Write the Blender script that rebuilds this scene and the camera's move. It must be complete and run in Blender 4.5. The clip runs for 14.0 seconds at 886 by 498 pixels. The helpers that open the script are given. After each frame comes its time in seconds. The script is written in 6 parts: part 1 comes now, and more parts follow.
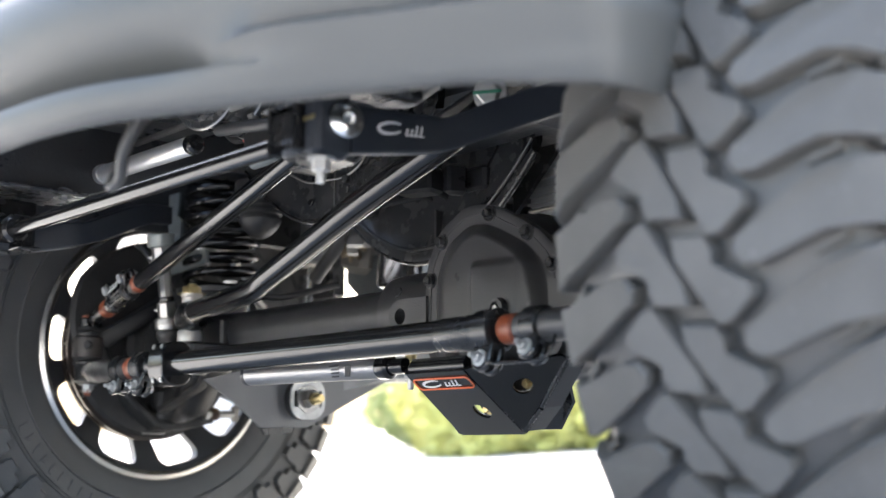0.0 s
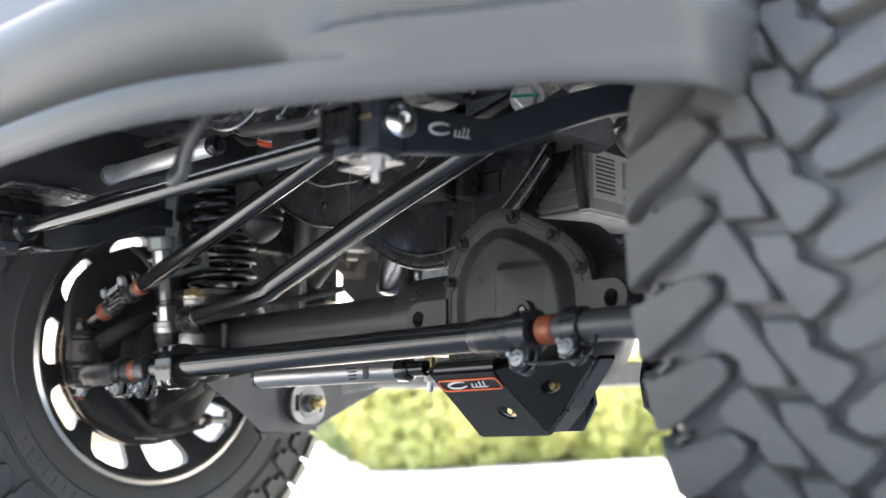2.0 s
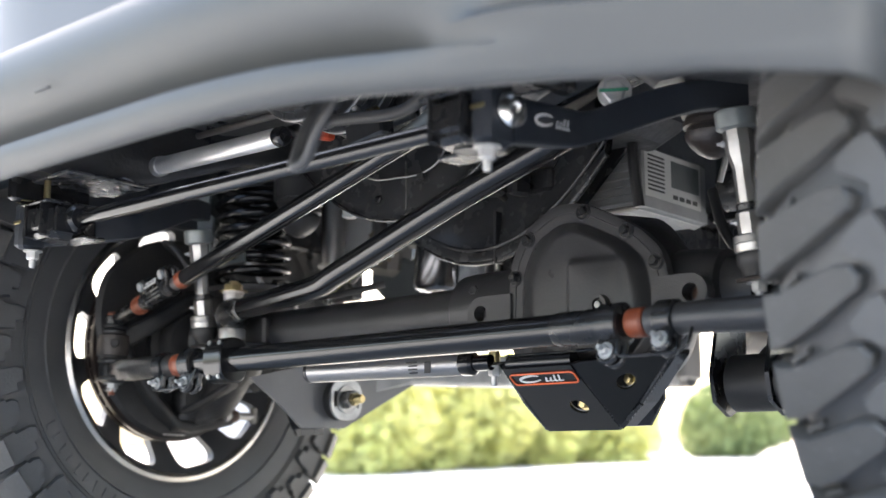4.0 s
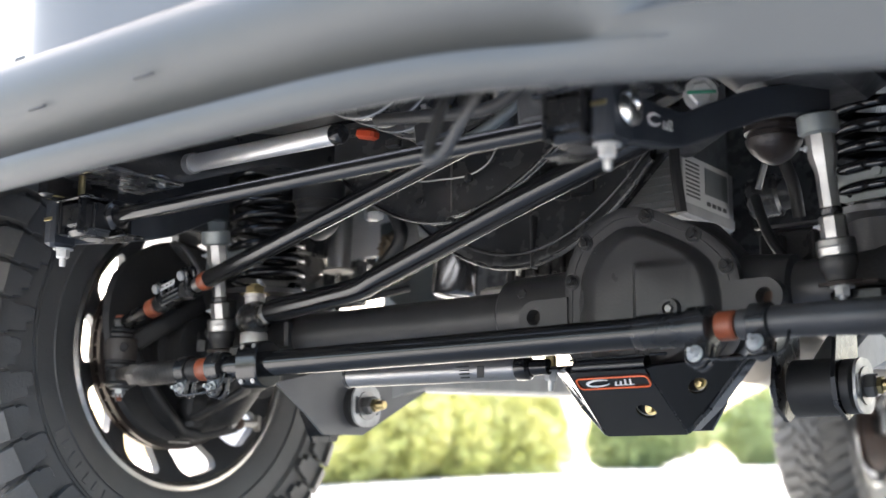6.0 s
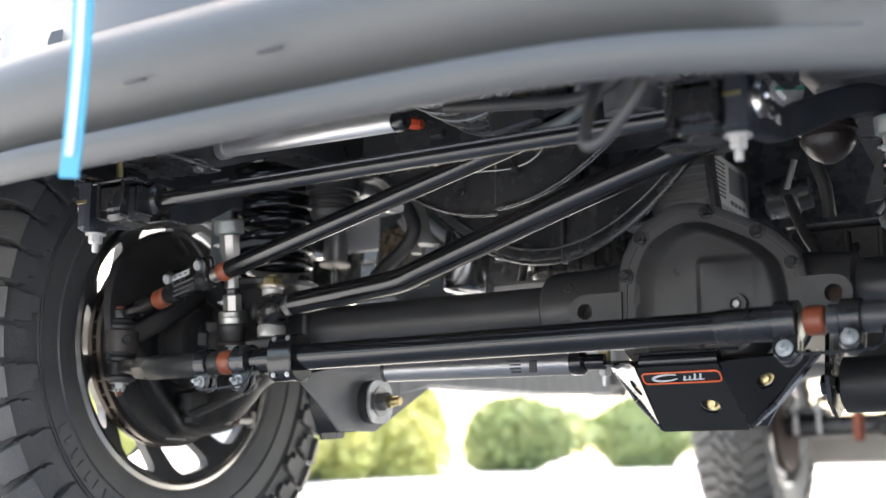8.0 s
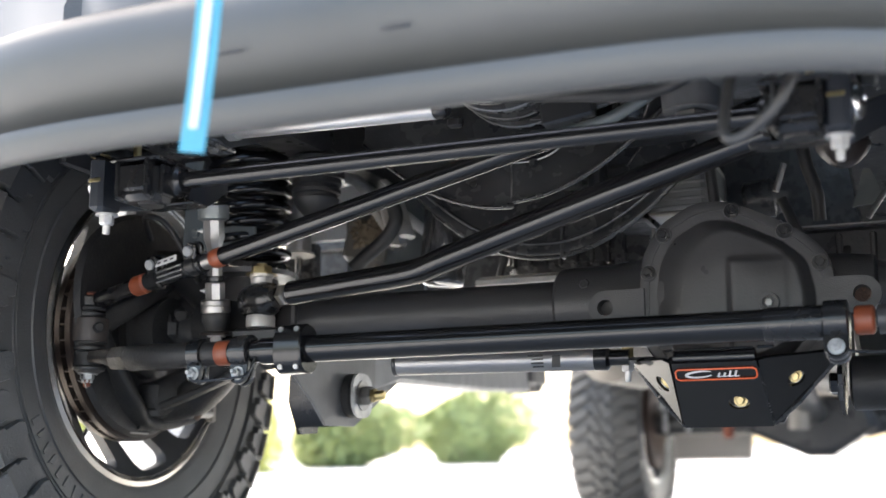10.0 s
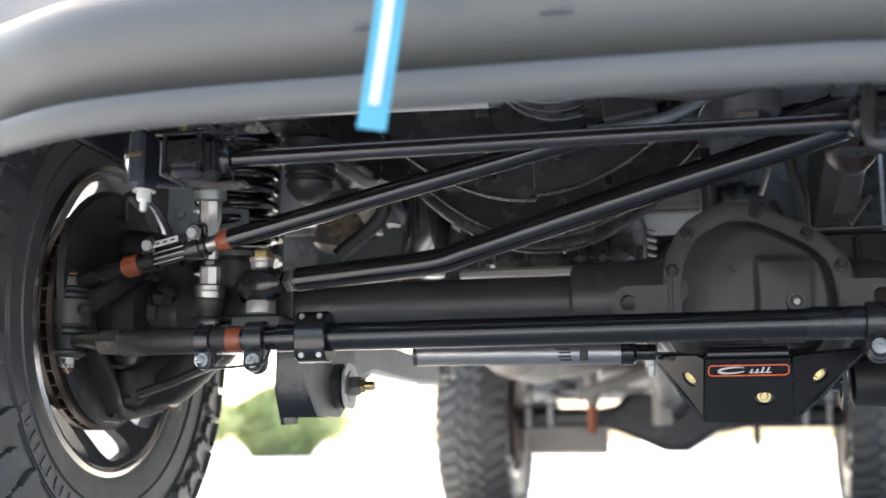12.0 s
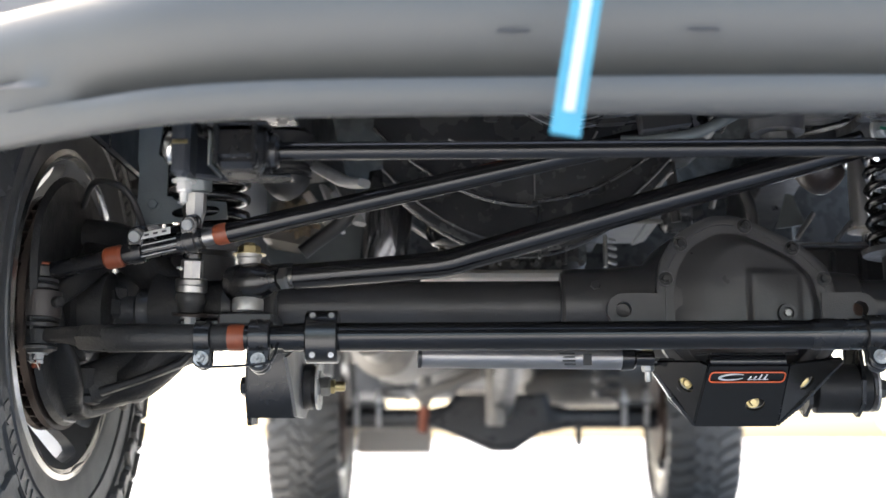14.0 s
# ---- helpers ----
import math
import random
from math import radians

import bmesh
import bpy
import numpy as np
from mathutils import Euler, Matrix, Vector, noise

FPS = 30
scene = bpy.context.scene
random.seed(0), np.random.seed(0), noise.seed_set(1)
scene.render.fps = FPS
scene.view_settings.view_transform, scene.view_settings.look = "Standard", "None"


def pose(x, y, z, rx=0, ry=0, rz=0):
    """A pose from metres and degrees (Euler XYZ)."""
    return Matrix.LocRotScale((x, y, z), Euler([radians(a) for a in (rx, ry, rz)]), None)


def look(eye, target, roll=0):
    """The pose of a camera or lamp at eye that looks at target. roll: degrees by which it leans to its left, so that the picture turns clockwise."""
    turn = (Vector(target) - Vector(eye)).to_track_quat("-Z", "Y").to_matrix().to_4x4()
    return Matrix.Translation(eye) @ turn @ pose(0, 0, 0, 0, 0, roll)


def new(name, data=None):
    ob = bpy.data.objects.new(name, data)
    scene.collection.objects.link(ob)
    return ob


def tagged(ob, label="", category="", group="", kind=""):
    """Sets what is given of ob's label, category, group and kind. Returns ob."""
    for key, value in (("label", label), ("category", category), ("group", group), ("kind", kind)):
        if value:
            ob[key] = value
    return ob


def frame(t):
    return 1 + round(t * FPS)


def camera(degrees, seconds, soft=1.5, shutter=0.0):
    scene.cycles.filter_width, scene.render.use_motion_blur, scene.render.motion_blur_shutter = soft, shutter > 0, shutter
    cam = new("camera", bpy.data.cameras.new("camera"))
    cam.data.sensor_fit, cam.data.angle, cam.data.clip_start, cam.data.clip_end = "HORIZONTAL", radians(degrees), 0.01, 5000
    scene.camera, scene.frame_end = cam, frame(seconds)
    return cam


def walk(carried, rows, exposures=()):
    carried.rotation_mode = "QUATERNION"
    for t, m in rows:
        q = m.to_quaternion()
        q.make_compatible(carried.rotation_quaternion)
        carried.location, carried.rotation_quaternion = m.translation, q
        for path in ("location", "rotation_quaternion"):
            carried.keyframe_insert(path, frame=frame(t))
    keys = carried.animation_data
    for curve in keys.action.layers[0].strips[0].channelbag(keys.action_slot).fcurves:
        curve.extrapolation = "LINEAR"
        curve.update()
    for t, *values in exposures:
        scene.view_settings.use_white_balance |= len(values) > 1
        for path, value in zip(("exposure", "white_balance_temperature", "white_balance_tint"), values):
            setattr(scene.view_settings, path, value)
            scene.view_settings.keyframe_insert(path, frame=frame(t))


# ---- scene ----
cam = camera(39.5, 14.0)
cam.data.dof.use_dof = True
cam.data.dof.focus_distance = 1.72
cam.data.dof.aperture_fstop = 3.4
METRES, EYE, TILT, LEAN, TURN = 1.72, 0.24, 9.2, 0.0, 47.6
ROWS = [
    (0.0, 0.0, 0.0, 0.0, 0.0, 0.0, -0.0),
    (0.5, -0.0146, -0.0026, -0.0027, -0.35, 0.31, -0.13),
    (1.0, -0.0314, -0.0049, -0.0057, -1.11, 0.5, -0.31),
    (1.5, -0.0495, -0.0061, -0.0078, -2.09, 0.61, -0.45),
    (2.0, -0.0691, -0.0065, -0.0096, -3.03, 0.7, -0.58),
    (2.5, -0.0903, -0.0056, -0.0113, -3.74, 0.77, -0.69),
    (3.0, -0.1136, -0.0044, -0.0131, -4.12, 0.85, -0.84),
    (5.5, -0.2539, 0.0236, -0.0311, -9.01, 1.44, -1.58),
    (6.0, -0.2879, 0.0353, -0.0311, -10.29, 1.68, -1.72),
    (6.5, -0.3231, 0.0476, -0.0336, -11.66, 1.87, -1.9),
    (7.0, -0.3587, 0.0597, -0.0385, -13.13, 2.06, -2.1),
    (7.5, -0.3945, 0.0731, -0.0428, -14.76, 2.1, -2.3),
    (8.0, -0.43, 0.0878, -0.0454, -16.58, 2.07, -2.54),
    (10.5, -0.6141, 0.1866, -0.0614, -27.34, 2.38, -4.12),
    (11.0, -0.6522, 0.2097, -0.0662, -29.53, 2.36, -4.54),
    (11.5, -0.6908, 0.2351, -0.0708, -31.81, 2.57, -4.94),
    (12.0, -0.7289, 0.2645, -0.0746, -34.46, 2.81, -5.27),
    (12.5, -0.7674, 0.296, -0.0795, -37.36, 3.2, -5.51),
    (13.0, -0.8056, 0.3282, -0.0845, -40.53, 3.42, -5.8),
    (13.5, -0.8434, 0.3618, -0.0863, -43.47, 3.81, -6.18),
    (14.0, -0.882, 0.3966, -0.0926, -45.91, 3.92, -6.61),
]
EXPOSURES = [(0.0, 3.34, 7000, 8), (6.0, 3.26, 7000, 8), (14.0, 3.02, 7000, 8)]
walk(cam, [(t, pose(1.406, -1.19, EYE, TILT, LEAN, TURN) @ pose(METRES * x, METRES * y, METRES * z, 90 + pitch, roll, yaw)) for t, x, y, z, yaw, pitch, roll in ROWS], EXPOSURES)

# ---- light: bright hazy daylight ----
world = bpy.data.worlds.new("world")
scene.world = world
world.use_nodes = True
wn, wl = world.node_tree.nodes, world.node_tree.links
sky = wn.new("ShaderNodeTexSky")
sky.sky_type, sky.sun_disc = "NISHITA", False
sky.sun_elevation, sky.sun_rotation = radians(50), radians(325)
sky.air_density, sky.dust_density, sky.ozone_density = 1.0, 6.0, 1.0
wn["Background"].inputs["Strength"].default_value = 0.15
wl.new(sky.outputs[0], wn["Background"].inputs["Color"])
sun = new("sun", bpy.data.lights.new("sun", "SUN"))
sun.data.energy, sun.data.angle, sun.data.color = 1.0, radians(14), (1.0, 0.99, 0.97)
SUN_EL, SUN_AZ = radians(50), radians(325)
sun.matrix_world = look((math.sin(SUN_AZ) * math.cos(SUN_EL) * 30, math.cos(SUN_AZ) * math.cos(SUN_EL) * 30, math.sin(SUN_EL) * 30), (0, 0, 0))


# ---- materials ----
def material(name, base, rough=0.5, metal=0.0, second=None, scale=20.0, bump=0.0, bump_scale=120.0, rough_var=0.0, coat=0.0, fleck=None, fleck_at=0.62, spec=0.5, fleck_scale=0.0):
    """Principled surface: two tones mixed by soft noise, finer flecks of wear or dust, bump and gloss that vary."""
    m = bpy.data.materials.new(name)
    m.use_nodes = True
    n, l = m.node_tree.nodes, m.node_tree.links
    b = n["Principled BSDF"]
    b.inputs["Roughness"].default_value, b.inputs["Metallic"].default_value = rough, metal
    b.inputs["Coat Weight"].default_value = coat
    b.inputs["Coat Roughness"].default_value = 0.08
    b.inputs["Specular IOR Level"].default_value = spec
    tc = n.new("ShaderNodeTexCoord")

    def grain(s, detail):
        t = n.new("ShaderNodeTexNoise")
        t.inputs["Scale"].default_value, t.inputs["Detail"].default_value = s, detail
        l.new(tc.outputs["Object"], t.inputs["Vector"])
        return t.outputs["Fac"]

    def ramp(fac, lo, hi):
        r = n.new("ShaderNodeMapRange")
        r.inputs["From Min"].default_value, r.inputs["From Max"].default_value = lo, hi
        l.new(fac, r.inputs["Value"])
        return r.outputs["Result"]

    def mixed(fac, a, c):
        x = n.new("ShaderNodeMix")
        x.data_type = "RGBA"
        l.new(fac, x.inputs["Factor"])
        for at, v in ((6, a), (7, c)):
            if isinstance(v, tuple):
                x.inputs[at].default_value = (*v, 1)
            else:
                l.new(v, x.inputs[at])
        return x.outputs[2]

    broad = grain(scale, 4)
    colour = mixed(ramp(broad, 0.35, 0.68), base, second or tuple(c * 0.85 for c in base))
    if fleck:
        colour = mixed(ramp(grain(fleck_scale or scale * 16, 6), fleck_at - 0.03, fleck_at + 0.05), colour, fleck)
    l.new(colour, b.inputs["Base Color"])
    if rough_var:
        r = n.new("ShaderNodeMapRange")
        r.inputs["From Min"].default_value, r.inputs["From Max"].default_value = 0.3, 0.7
        r.inputs["To Min"].default_value, r.inputs["To Max"].default_value = rough - rough_var, rough + rough_var
        l.new(grain(scale * 2.5, 6), r.inputs["Value"])
        l.new(r.outputs["Result"], b.inputs["Roughness"])
    if bump:
        k = n.new("ShaderNodeBump")
        k.inputs["Strength"].default_value, k.inputs["Distance"].default_value = bump, 0.002
        l.new(grain(bump_scale, 3), k.inputs["Height"])
        l.new(k.outputs["Normal"], b.inputs["Normal"])
    return m


PAINT = material("grey_paint", (0.060, 0.062, 0.061), 0.48, 0.0, (0.0565, 0.0585, 0.0575), 3, 0.03, 500, coat=0.0, spec=0.45)
GLOSS = material("black_powder_coat", (0.0060, 0.0060, 0.0064), 0.16, 0.0, (0.0085, 0.0085, 0.0090), 9, 0.03, 500, 0.025, fleck=(0.20, 0.195, 0.19), fleck_at=0.785, spec=0.5, fleck_scale=230)
SATIN = material("satin_black_steel", (0.0085, 0.0086, 0.0092), 0.26, 0.0, (0.014, 0.014, 0.0147), 12, 0.06, 300, 0.05, fleck=(0.06, 0.058, 0.056), fleck_at=0.76, spec=0.55)
CAST = material("black_cast_iron", (0.0263, 0.0263, 0.0275), 0.36, 0.0, (0.0350, 0.0350, 0.0363), 14, 0.25, 500, 0.08, fleck=(0.075, 0.073, 0.07), fleck_at=0.74, fleck_scale=150)
COVER = material("smooth_black_cover_paint", (0.0271, 0.0271, 0.0283), 0.34, 0.0, (0.0366, 0.0366, 0.0373), 9, 0.10, 260, 0.07, fleck=(0.075, 0.074, 0.072), fleck_at=0.75, fleck_scale=160)
DIRTY = material("dusty_black_metal", (0.0227, 0.0227, 0.0240), 0.36, 0.0, (0.0359, 0.0359, 0.0359), 10, 0.3, 160, 0.12, fleck=(0.06, 0.058, 0.055), fleck_at=0.71)
PLASTIC = material("black_plastic", (0.0200, 0.0205, 0.0220), 0.33, 0.0, (0.0300, 0.0300, 0.0308), 8, 0.2, 90, 0.1)
RUBBER = material("tyre_rubber", (0.0545, 0.0532, 0.0508), 0.66, 0.0, (0.0715, 0.070, 0.067), 9, 0.35, 240, 0.06, fleck=(0.10, 0.099, 0.097), fleck_at=0.68, spec=0.5)
SOFT = material("soft_black_rubber", (0.015, 0.015, 0.01575), 0.5, 0.0, (0.027, 0.027, 0.027), 20, 0.2, 200)
ORANGE = material("orange_rubber_boot", (0.20, 0.045, 0.016), 0.45, 0.0, (0.13, 0.03, 0.012), 30, 0.1, 200)
RUST = material("rusty_iron", (0.06, 0.032, 0.022), 0.65, 0.2, (0.035, 0.024, 0.02), 25, 0.5, 300, fleck=(0.12, 0.055, 0.026), fleck_at=0.62)
STEEL = material("bare_steel", (0.31, 0.305, 0.295), 0.40, 1.0, (0.25, 0.245, 0.235), 30, 0.15, 300, 0.08)
POLISHED = material("polished_steel", (0.74, 0.73, 0.71), 0.24, 1.0, (0.70, 0.69, 0.67), 30, 0.0, 200, 0.02)
BRUSHED = material("brushed_steel", (0.70, 0.69, 0.675), 0.40, 0.75, (0.66, 0.65, 0.635), 24, 0.06, 320, 0.04)
BRIGHT = material("turned_steel", (0.62, 0.61, 0.59), 0.36, 0.7, (0.45, 0.44, 0.42), 40, 0.1, 300, 0.06)
ZINC = material("zinc_plate", (0.50, 0.50, 0.495), 0.45, 0.6, (0.32, 0.32, 0.31), 40, 0.1, 300, 0.06)
BRASS = material("yellow_zinc", (0.5, 0.4, 0.2), 0.34, 1.0, (0.4, 0.33, 0.18), 50, 0.1, 300, 0.06)
ALLOY = material("machined_alloy", (0.58, 0.56, 0.53), 0.22, 1.0, (0.50, 0.485, 0.46), 20, 0.03, 300, 0.05)
WHEELBLACK = material("grey_wheel_paint", (0.055, 0.056, 0.058), 0.4, 0.2, (0.045, 0.046, 0.048), 8, rough_var=0.06)
RIMSILVER = material("charcoal_rim_barrel", (0.085, 0.086, 0.088), 0.30, 0.3, (0.07, 0.071, 0.073), 14, 0.05, 300, 0.06)
SIDEWALL = material("black_sidewall_rubber", (0.044, 0.0443, 0.0448), 0.43, 0.0, (0.058, 0.0583, 0.0585), 9, 0.3, 260, 0.08, fleck=(0.06, 0.06, 0.059), fleck_at=0.72, fleck_scale=90)
KNUCKLE_FACE = material("brown_grey_joint_iron", (0.045, 0.040, 0.038), 0.48, 0.2, (0.060, 0.050, 0.045), 14, 0.2, 240, 0.08, fleck=(0.085, 0.05, 0.035), fleck_at=0.68)
KNUCKLE = material("black_knuckle_iron", (0.012, 0.012, 0.0125), 0.5, 0.0, (0.020, 0.0195, 0.019), 14, 0.5, 240, 0.1, fleck=(0.05, 0.042, 0.036), fleck_at=0.70, spec=0.35)
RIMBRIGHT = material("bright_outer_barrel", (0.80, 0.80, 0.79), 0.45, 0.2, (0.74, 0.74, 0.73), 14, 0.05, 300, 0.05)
DARKCHROME = material("dark_bright_can", (0.16, 0.16, 0.165), 0.16, 0.8, (0.12, 0.12, 0.125), 12, rough_var=0.03)
GREYPLATE = material("grey_primed_sheet", (0.12, 0.135, 0.135), 0.5, 0.2, (0.09, 0.10, 0.10), 15, 0.2, 200)
BEIGE = material("dusty_aluminium", (0.19, 0.175, 0.155), 0.5, 0.3, (0.13, 0.12, 0.105), 6, 0.2, 80, 0.1)
TUFT = material("brown_fibre_pad", (0.24, 0.19, 0.13), 0.9, 0.0, (0.12, 0.09, 0.06), 40, 0.4, 300)
DAMPER = material("grey_damper_tube", (0.32, 0.315, 0.31), 0.36, 0.85, (0.30, 0.295, 0.29), 20, rough_var=0.02)
BLUEARM = material("dark_blue_black_powder", (0.0108, 0.01418, 0.02025), 0.45, 0.0, (0.01485, 0.0189, 0.02565), 20, 0.3, 600)
WHITE = material("white_print", (0.6, 0.6, 0.6), 0.5)
ORANGEPRINT = material("orange_print", (0.75, 0.13, 0.04), 0.45)
LABELPAPER = material("label_paper", (0.45, 0.45, 0.44), 0.6)
MODULE = material("light_grey_casting", (0.26, 0.265, 0.265), 0.5, 0.1, (0.20, 0.205, 0.205), 20, 0.2, 200)
DARKRUST = material("dark_rusty_iron", (0.03, 0.02, 0.016), 0.55, 0.3, (0.018, 0.014, 0.012), 25, 0.4, 300, fleck=(0.06, 0.03, 0.018), fleck_at=0.66)
BLACKPRINT = material("black_print", (0.03, 0.03, 0.03), 0.6)
GREENMARK = material("green_paint_mark", (0.02, 0.22, 0.13), 0.5)
REDPLASTIC = material("red_connector", (0.5, 0.06, 0.02), 0.45)
CYAN = material("blue_webbing", (0.045, 0.24, 0.33), 0.65, 0.0, (0.04, 0.21, 0.30), 60, 0.3, 900)
WEBWHITE = material("white_webbing", (0.42, 0.47, 0.5), 0.65, 0.0, (0.38, 0.43, 0.46), 60, 0.3, 900)
CONCRETE = material("pale_concrete", (0.46, 0.48, 0.50), 0.85, 0.0, (0.43, 0.45, 0.47), 0.7, 0.3, 30, fleck=(0.40, 0.41, 0.41), fleck_at=0.66)
LEAF_A = material("yellow_green_leaves", (0.60, 0.57, 0.22), 0.55, 0.0, (0.50, 0.51, 0.16), 1.5, fleck=(0.52, 0.54, 0.18), fleck_at=0.6)
LEAF_B = material("green_leaves", (0.36, 0.41, 0.18), 0.55, 0.0, (0.27, 0.33, 0.13), 1.5, fleck=(0.33, 0.38, 0.15), fleck_at=0.6)
# leaf colour paled so that overexposure is put into the base tone
LEAF_GLARE = material("glare_paled_leaves", (0.72, 0.74, 0.58), 0.55, 0.0, (0.62, 0.66, 0.48), 1.5, fleck=(0.66, 0.68, 0.52), fleck_at=0.6)
GRIME = material("grimy_black", (0.0496, 0.0506, 0.0529), 0.42, 0.0, (0.0811, 0.0811, 0.0833), 14, 0.5, 120, 0.14, fleck=(0.09, 0.088, 0.084), fleck_at=0.70, spec=0.5, fleck_scale=130)
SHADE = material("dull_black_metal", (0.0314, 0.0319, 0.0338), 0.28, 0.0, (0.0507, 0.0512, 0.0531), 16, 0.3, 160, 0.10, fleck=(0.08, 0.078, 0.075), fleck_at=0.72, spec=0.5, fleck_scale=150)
KMEMBER = material("smooth_black_pressing", (0.0240, 0.0250, 0.0264), 0.24, 0.0, (0.0400, 0.0410, 0.0425), 11, 0.25, 120, 0.10, fleck=(0.16, 0.16, 0.16), fleck_at=0.745, spec=0.5, fleck_scale=420)
STOP = material("aged_bump_rubber", (0.017, 0.013, 0.012), 0.4, 0.0, (0.028, 0.021, 0.019), 30, 0.3, 250)
GALV = material("galvanised_sheet", (0.27, 0.29, 0.285), 0.42, 0.6, (0.21, 0.225, 0.22), 22, 0.2, 160, 0.08)
PALESHEET = material("pale_grey_sheet", (0.68, 0.68, 0.69), 0.45, 0.0, (0.60, 0.60, 0.61), 9, 0.2, 150, 0.06)
GREYSHEET = material("light_grey_sheet", (0.46, 0.46, 0.47), 0.45, 0.1, (0.37, 0.37, 0.38), 9, 0.2, 150, 0.06)
# bright ground below the sump, put into the colour of an added strip
PALESTRIP = material("pale_ground_strip", (0.62, 0.58, 0.53), 0.6, 0.1, (0.48, 0.45, 0.40), 8, 0.2, 120, 0.06)
GREYARM = material("grey_painted_arm", (0.15, 0.15, 0.15), 0.4, 0.1, (0.12, 0.12, 0.12), 10, 0.2, 200, 0.06)
PALE = material("pale_dusty_plate", (0.46, 0.43, 0.39), 0.6, 0.0, (0.38, 0.355, 0.32), 5, 0.2, 80)
LINKSTEEL = material("bright_link_steel", (0.36, 0.352, 0.34), 0.36, 0.95, (0.28, 0.275, 0.265), 30, 0.08, 300, 0.06)
ALUMINIUM = material("bare_cast_aluminium", (0.62, 0.61, 0.59), 0.42, 0.5, (0.50, 0.49, 0.47), 40, 0.4, 220, 0.08)
BARK = material("bark", (0.09, 0.07, 0.05), 0.9, bump=0.5, bump_scale=60)


# ---- mesh helpers ----
def axis_frame(direction):
    """Columns u, v, w with w along the direction."""
    w = Vector(direction).normalized()
    u = w.cross(Vector((0, 0, 1)))
    u = Vector((1, 0, 0)) if u.length < 1e-4 else u.normalized()
    return u, w.cross(u), w


class Shape:
    """Vertices and faces gathered from simple solids, later one mesh."""

    def __init__(self):
        self.v, self.f = [], []

    def add(self, verts, faces):
        k = len(self.v)
        self.v += [tuple(p) for p in verts]
        self.f += [tuple(i + k for i in q) for q in faces]
        return self

    def loft(self, rings, caps=True, around=True):
        n = len(rings[0])
        faces = []
        for i in range(len(rings) - 1):
            for a in range(n if around else n - 1):
                b = (a + 1) % n
                faces.append((i * n + a, i * n + b, (i + 1) * n + b, (i + 1) * n + a))
        if caps:
            faces.append(tuple(range(n))[::-1])
            faces.append(tuple(range((len(rings) - 1) * n, len(rings) * n)))
        return self.add([p for r in rings for p in r], faces)

    def tube(self, path, radius, seg=20, caps=True):
        """A round bar along a path; radius is one number or one for each point."""
        pts = [Vector(p) for p in path]
        rad = radius if isinstance(radius, (list, tuple)) else [radius] * len(pts)
        rings, u = [], None
        for i, p in enumerate(pts):
            a, b = pts[max(i - 1, 0)], pts[min(i + 1, len(pts) - 1)]
            w = (b - a).normalized()
            if w.length < 0.5:
                w = (pts[min(i + 2, len(pts) - 1)] - pts[max(i - 2, 0)]).normalized()
            if u is None:
                u, v, w = axis_frame(w)
            else:
                u = (u - w * u.dot(w)).normalized()
                v = w.cross(u)
            rings.append([p + (u * math.cos(t) + v * math.sin(t)) * rad[i] for t in (2 * math.pi * k / seg for k in range(seg))])
        return self.loft(rings, caps=caps)

    def forging(self, path, sizes):
        """A flattened bar: half width and half height along a path."""
        pts = [Vector(p) for p in path]
        rings = []
        for i, p in enumerate(pts):
            w = (pts[min(i + 1, len(pts) - 1)] - pts[max(i - 1, 0)]).normalized()
            u = w.cross(Vector((0.02, 0, 1)))
            u = Vector((0, 1, 0)) if u.length < 0.1 else u.normalized()
            v = w.cross(u)
            f = i / (len(pts) - 1) * (len(sizes) - 1)
            k, g = min(int(f), len(sizes) - 2), f - min(int(f), len(sizes) - 2)
            a, b = (sizes[k][c] * (1 - g) + sizes[k + 1][c] * g for c in (0, 1))
            rings.append([p + u * a * math.copysign(abs(math.cos(t)) ** 0.6, math.cos(t)) + v * b * math.copysign(abs(math.sin(t)) ** 0.6, math.sin(t)) for t in (2 * math.pi * q / 20 for q in range(20))])
        return self.loft(rings)

    def lathe(self, profile, at, direction, seg=32, caps=True):
        """Profile of (distance along the axis, radius)."""
        u, v, w = axis_frame(direction)
        o = Vector(at)
        rings = [[o + w * h + (u * math.cos(t) + v * math.sin(t)) * r for t in (2 * math.pi * k / seg for k in range(seg))] for h, r in profile]
        return self.loft(rings, caps=caps)

    def box(self, centre, size, turn=None, edge=0.003):
        """A block with chamfered edges."""
        hx, hy, hz = (s / 2 for s in size)
        e = min(edge, hx * 0.9, hy * 0.9, hz * 0.9)
        m = Matrix.Translation(centre) @ (turn.to_4x4() if turn else Matrix())
        rings = []
        for z, k in ((-hz, e), (-hz + e, 0), (hz - e, 0), (hz, e)):
            x, y = hx - k, hy - k
            rings.append([m @ Vector(p) for p in ((x - e, y, z), (x, y - e, z), (x, -y + e, z), (x - e, -y, z), (-x + e, -y, z), (-x, -y + e, z), (-x, y - e, z), (-x + e, y, z))])
        return self.loft([r[::-1] for r in rings])

    def prism(self, outline, a, b, edge=0.0):
        """An outline of places swept by the vector from a to b (both offsets)."""
        a, b = Vector(a), Vector(b)
        pts = [Vector(p) for p in outline]
        c = sum(pts, Vector()) / len(pts)
        if edge:
            d = (b - a).normalized() * edge
            small = [p + (c - p).normalized() * edge * 1.2 for p in pts]
            return self.loft([[p + a for p in small], [p + a + d for p in pts], [p + b - d for p in pts], [p + b for p in small]])
        return self.loft([[p + a for p in pts], [p + b for p in pts]])


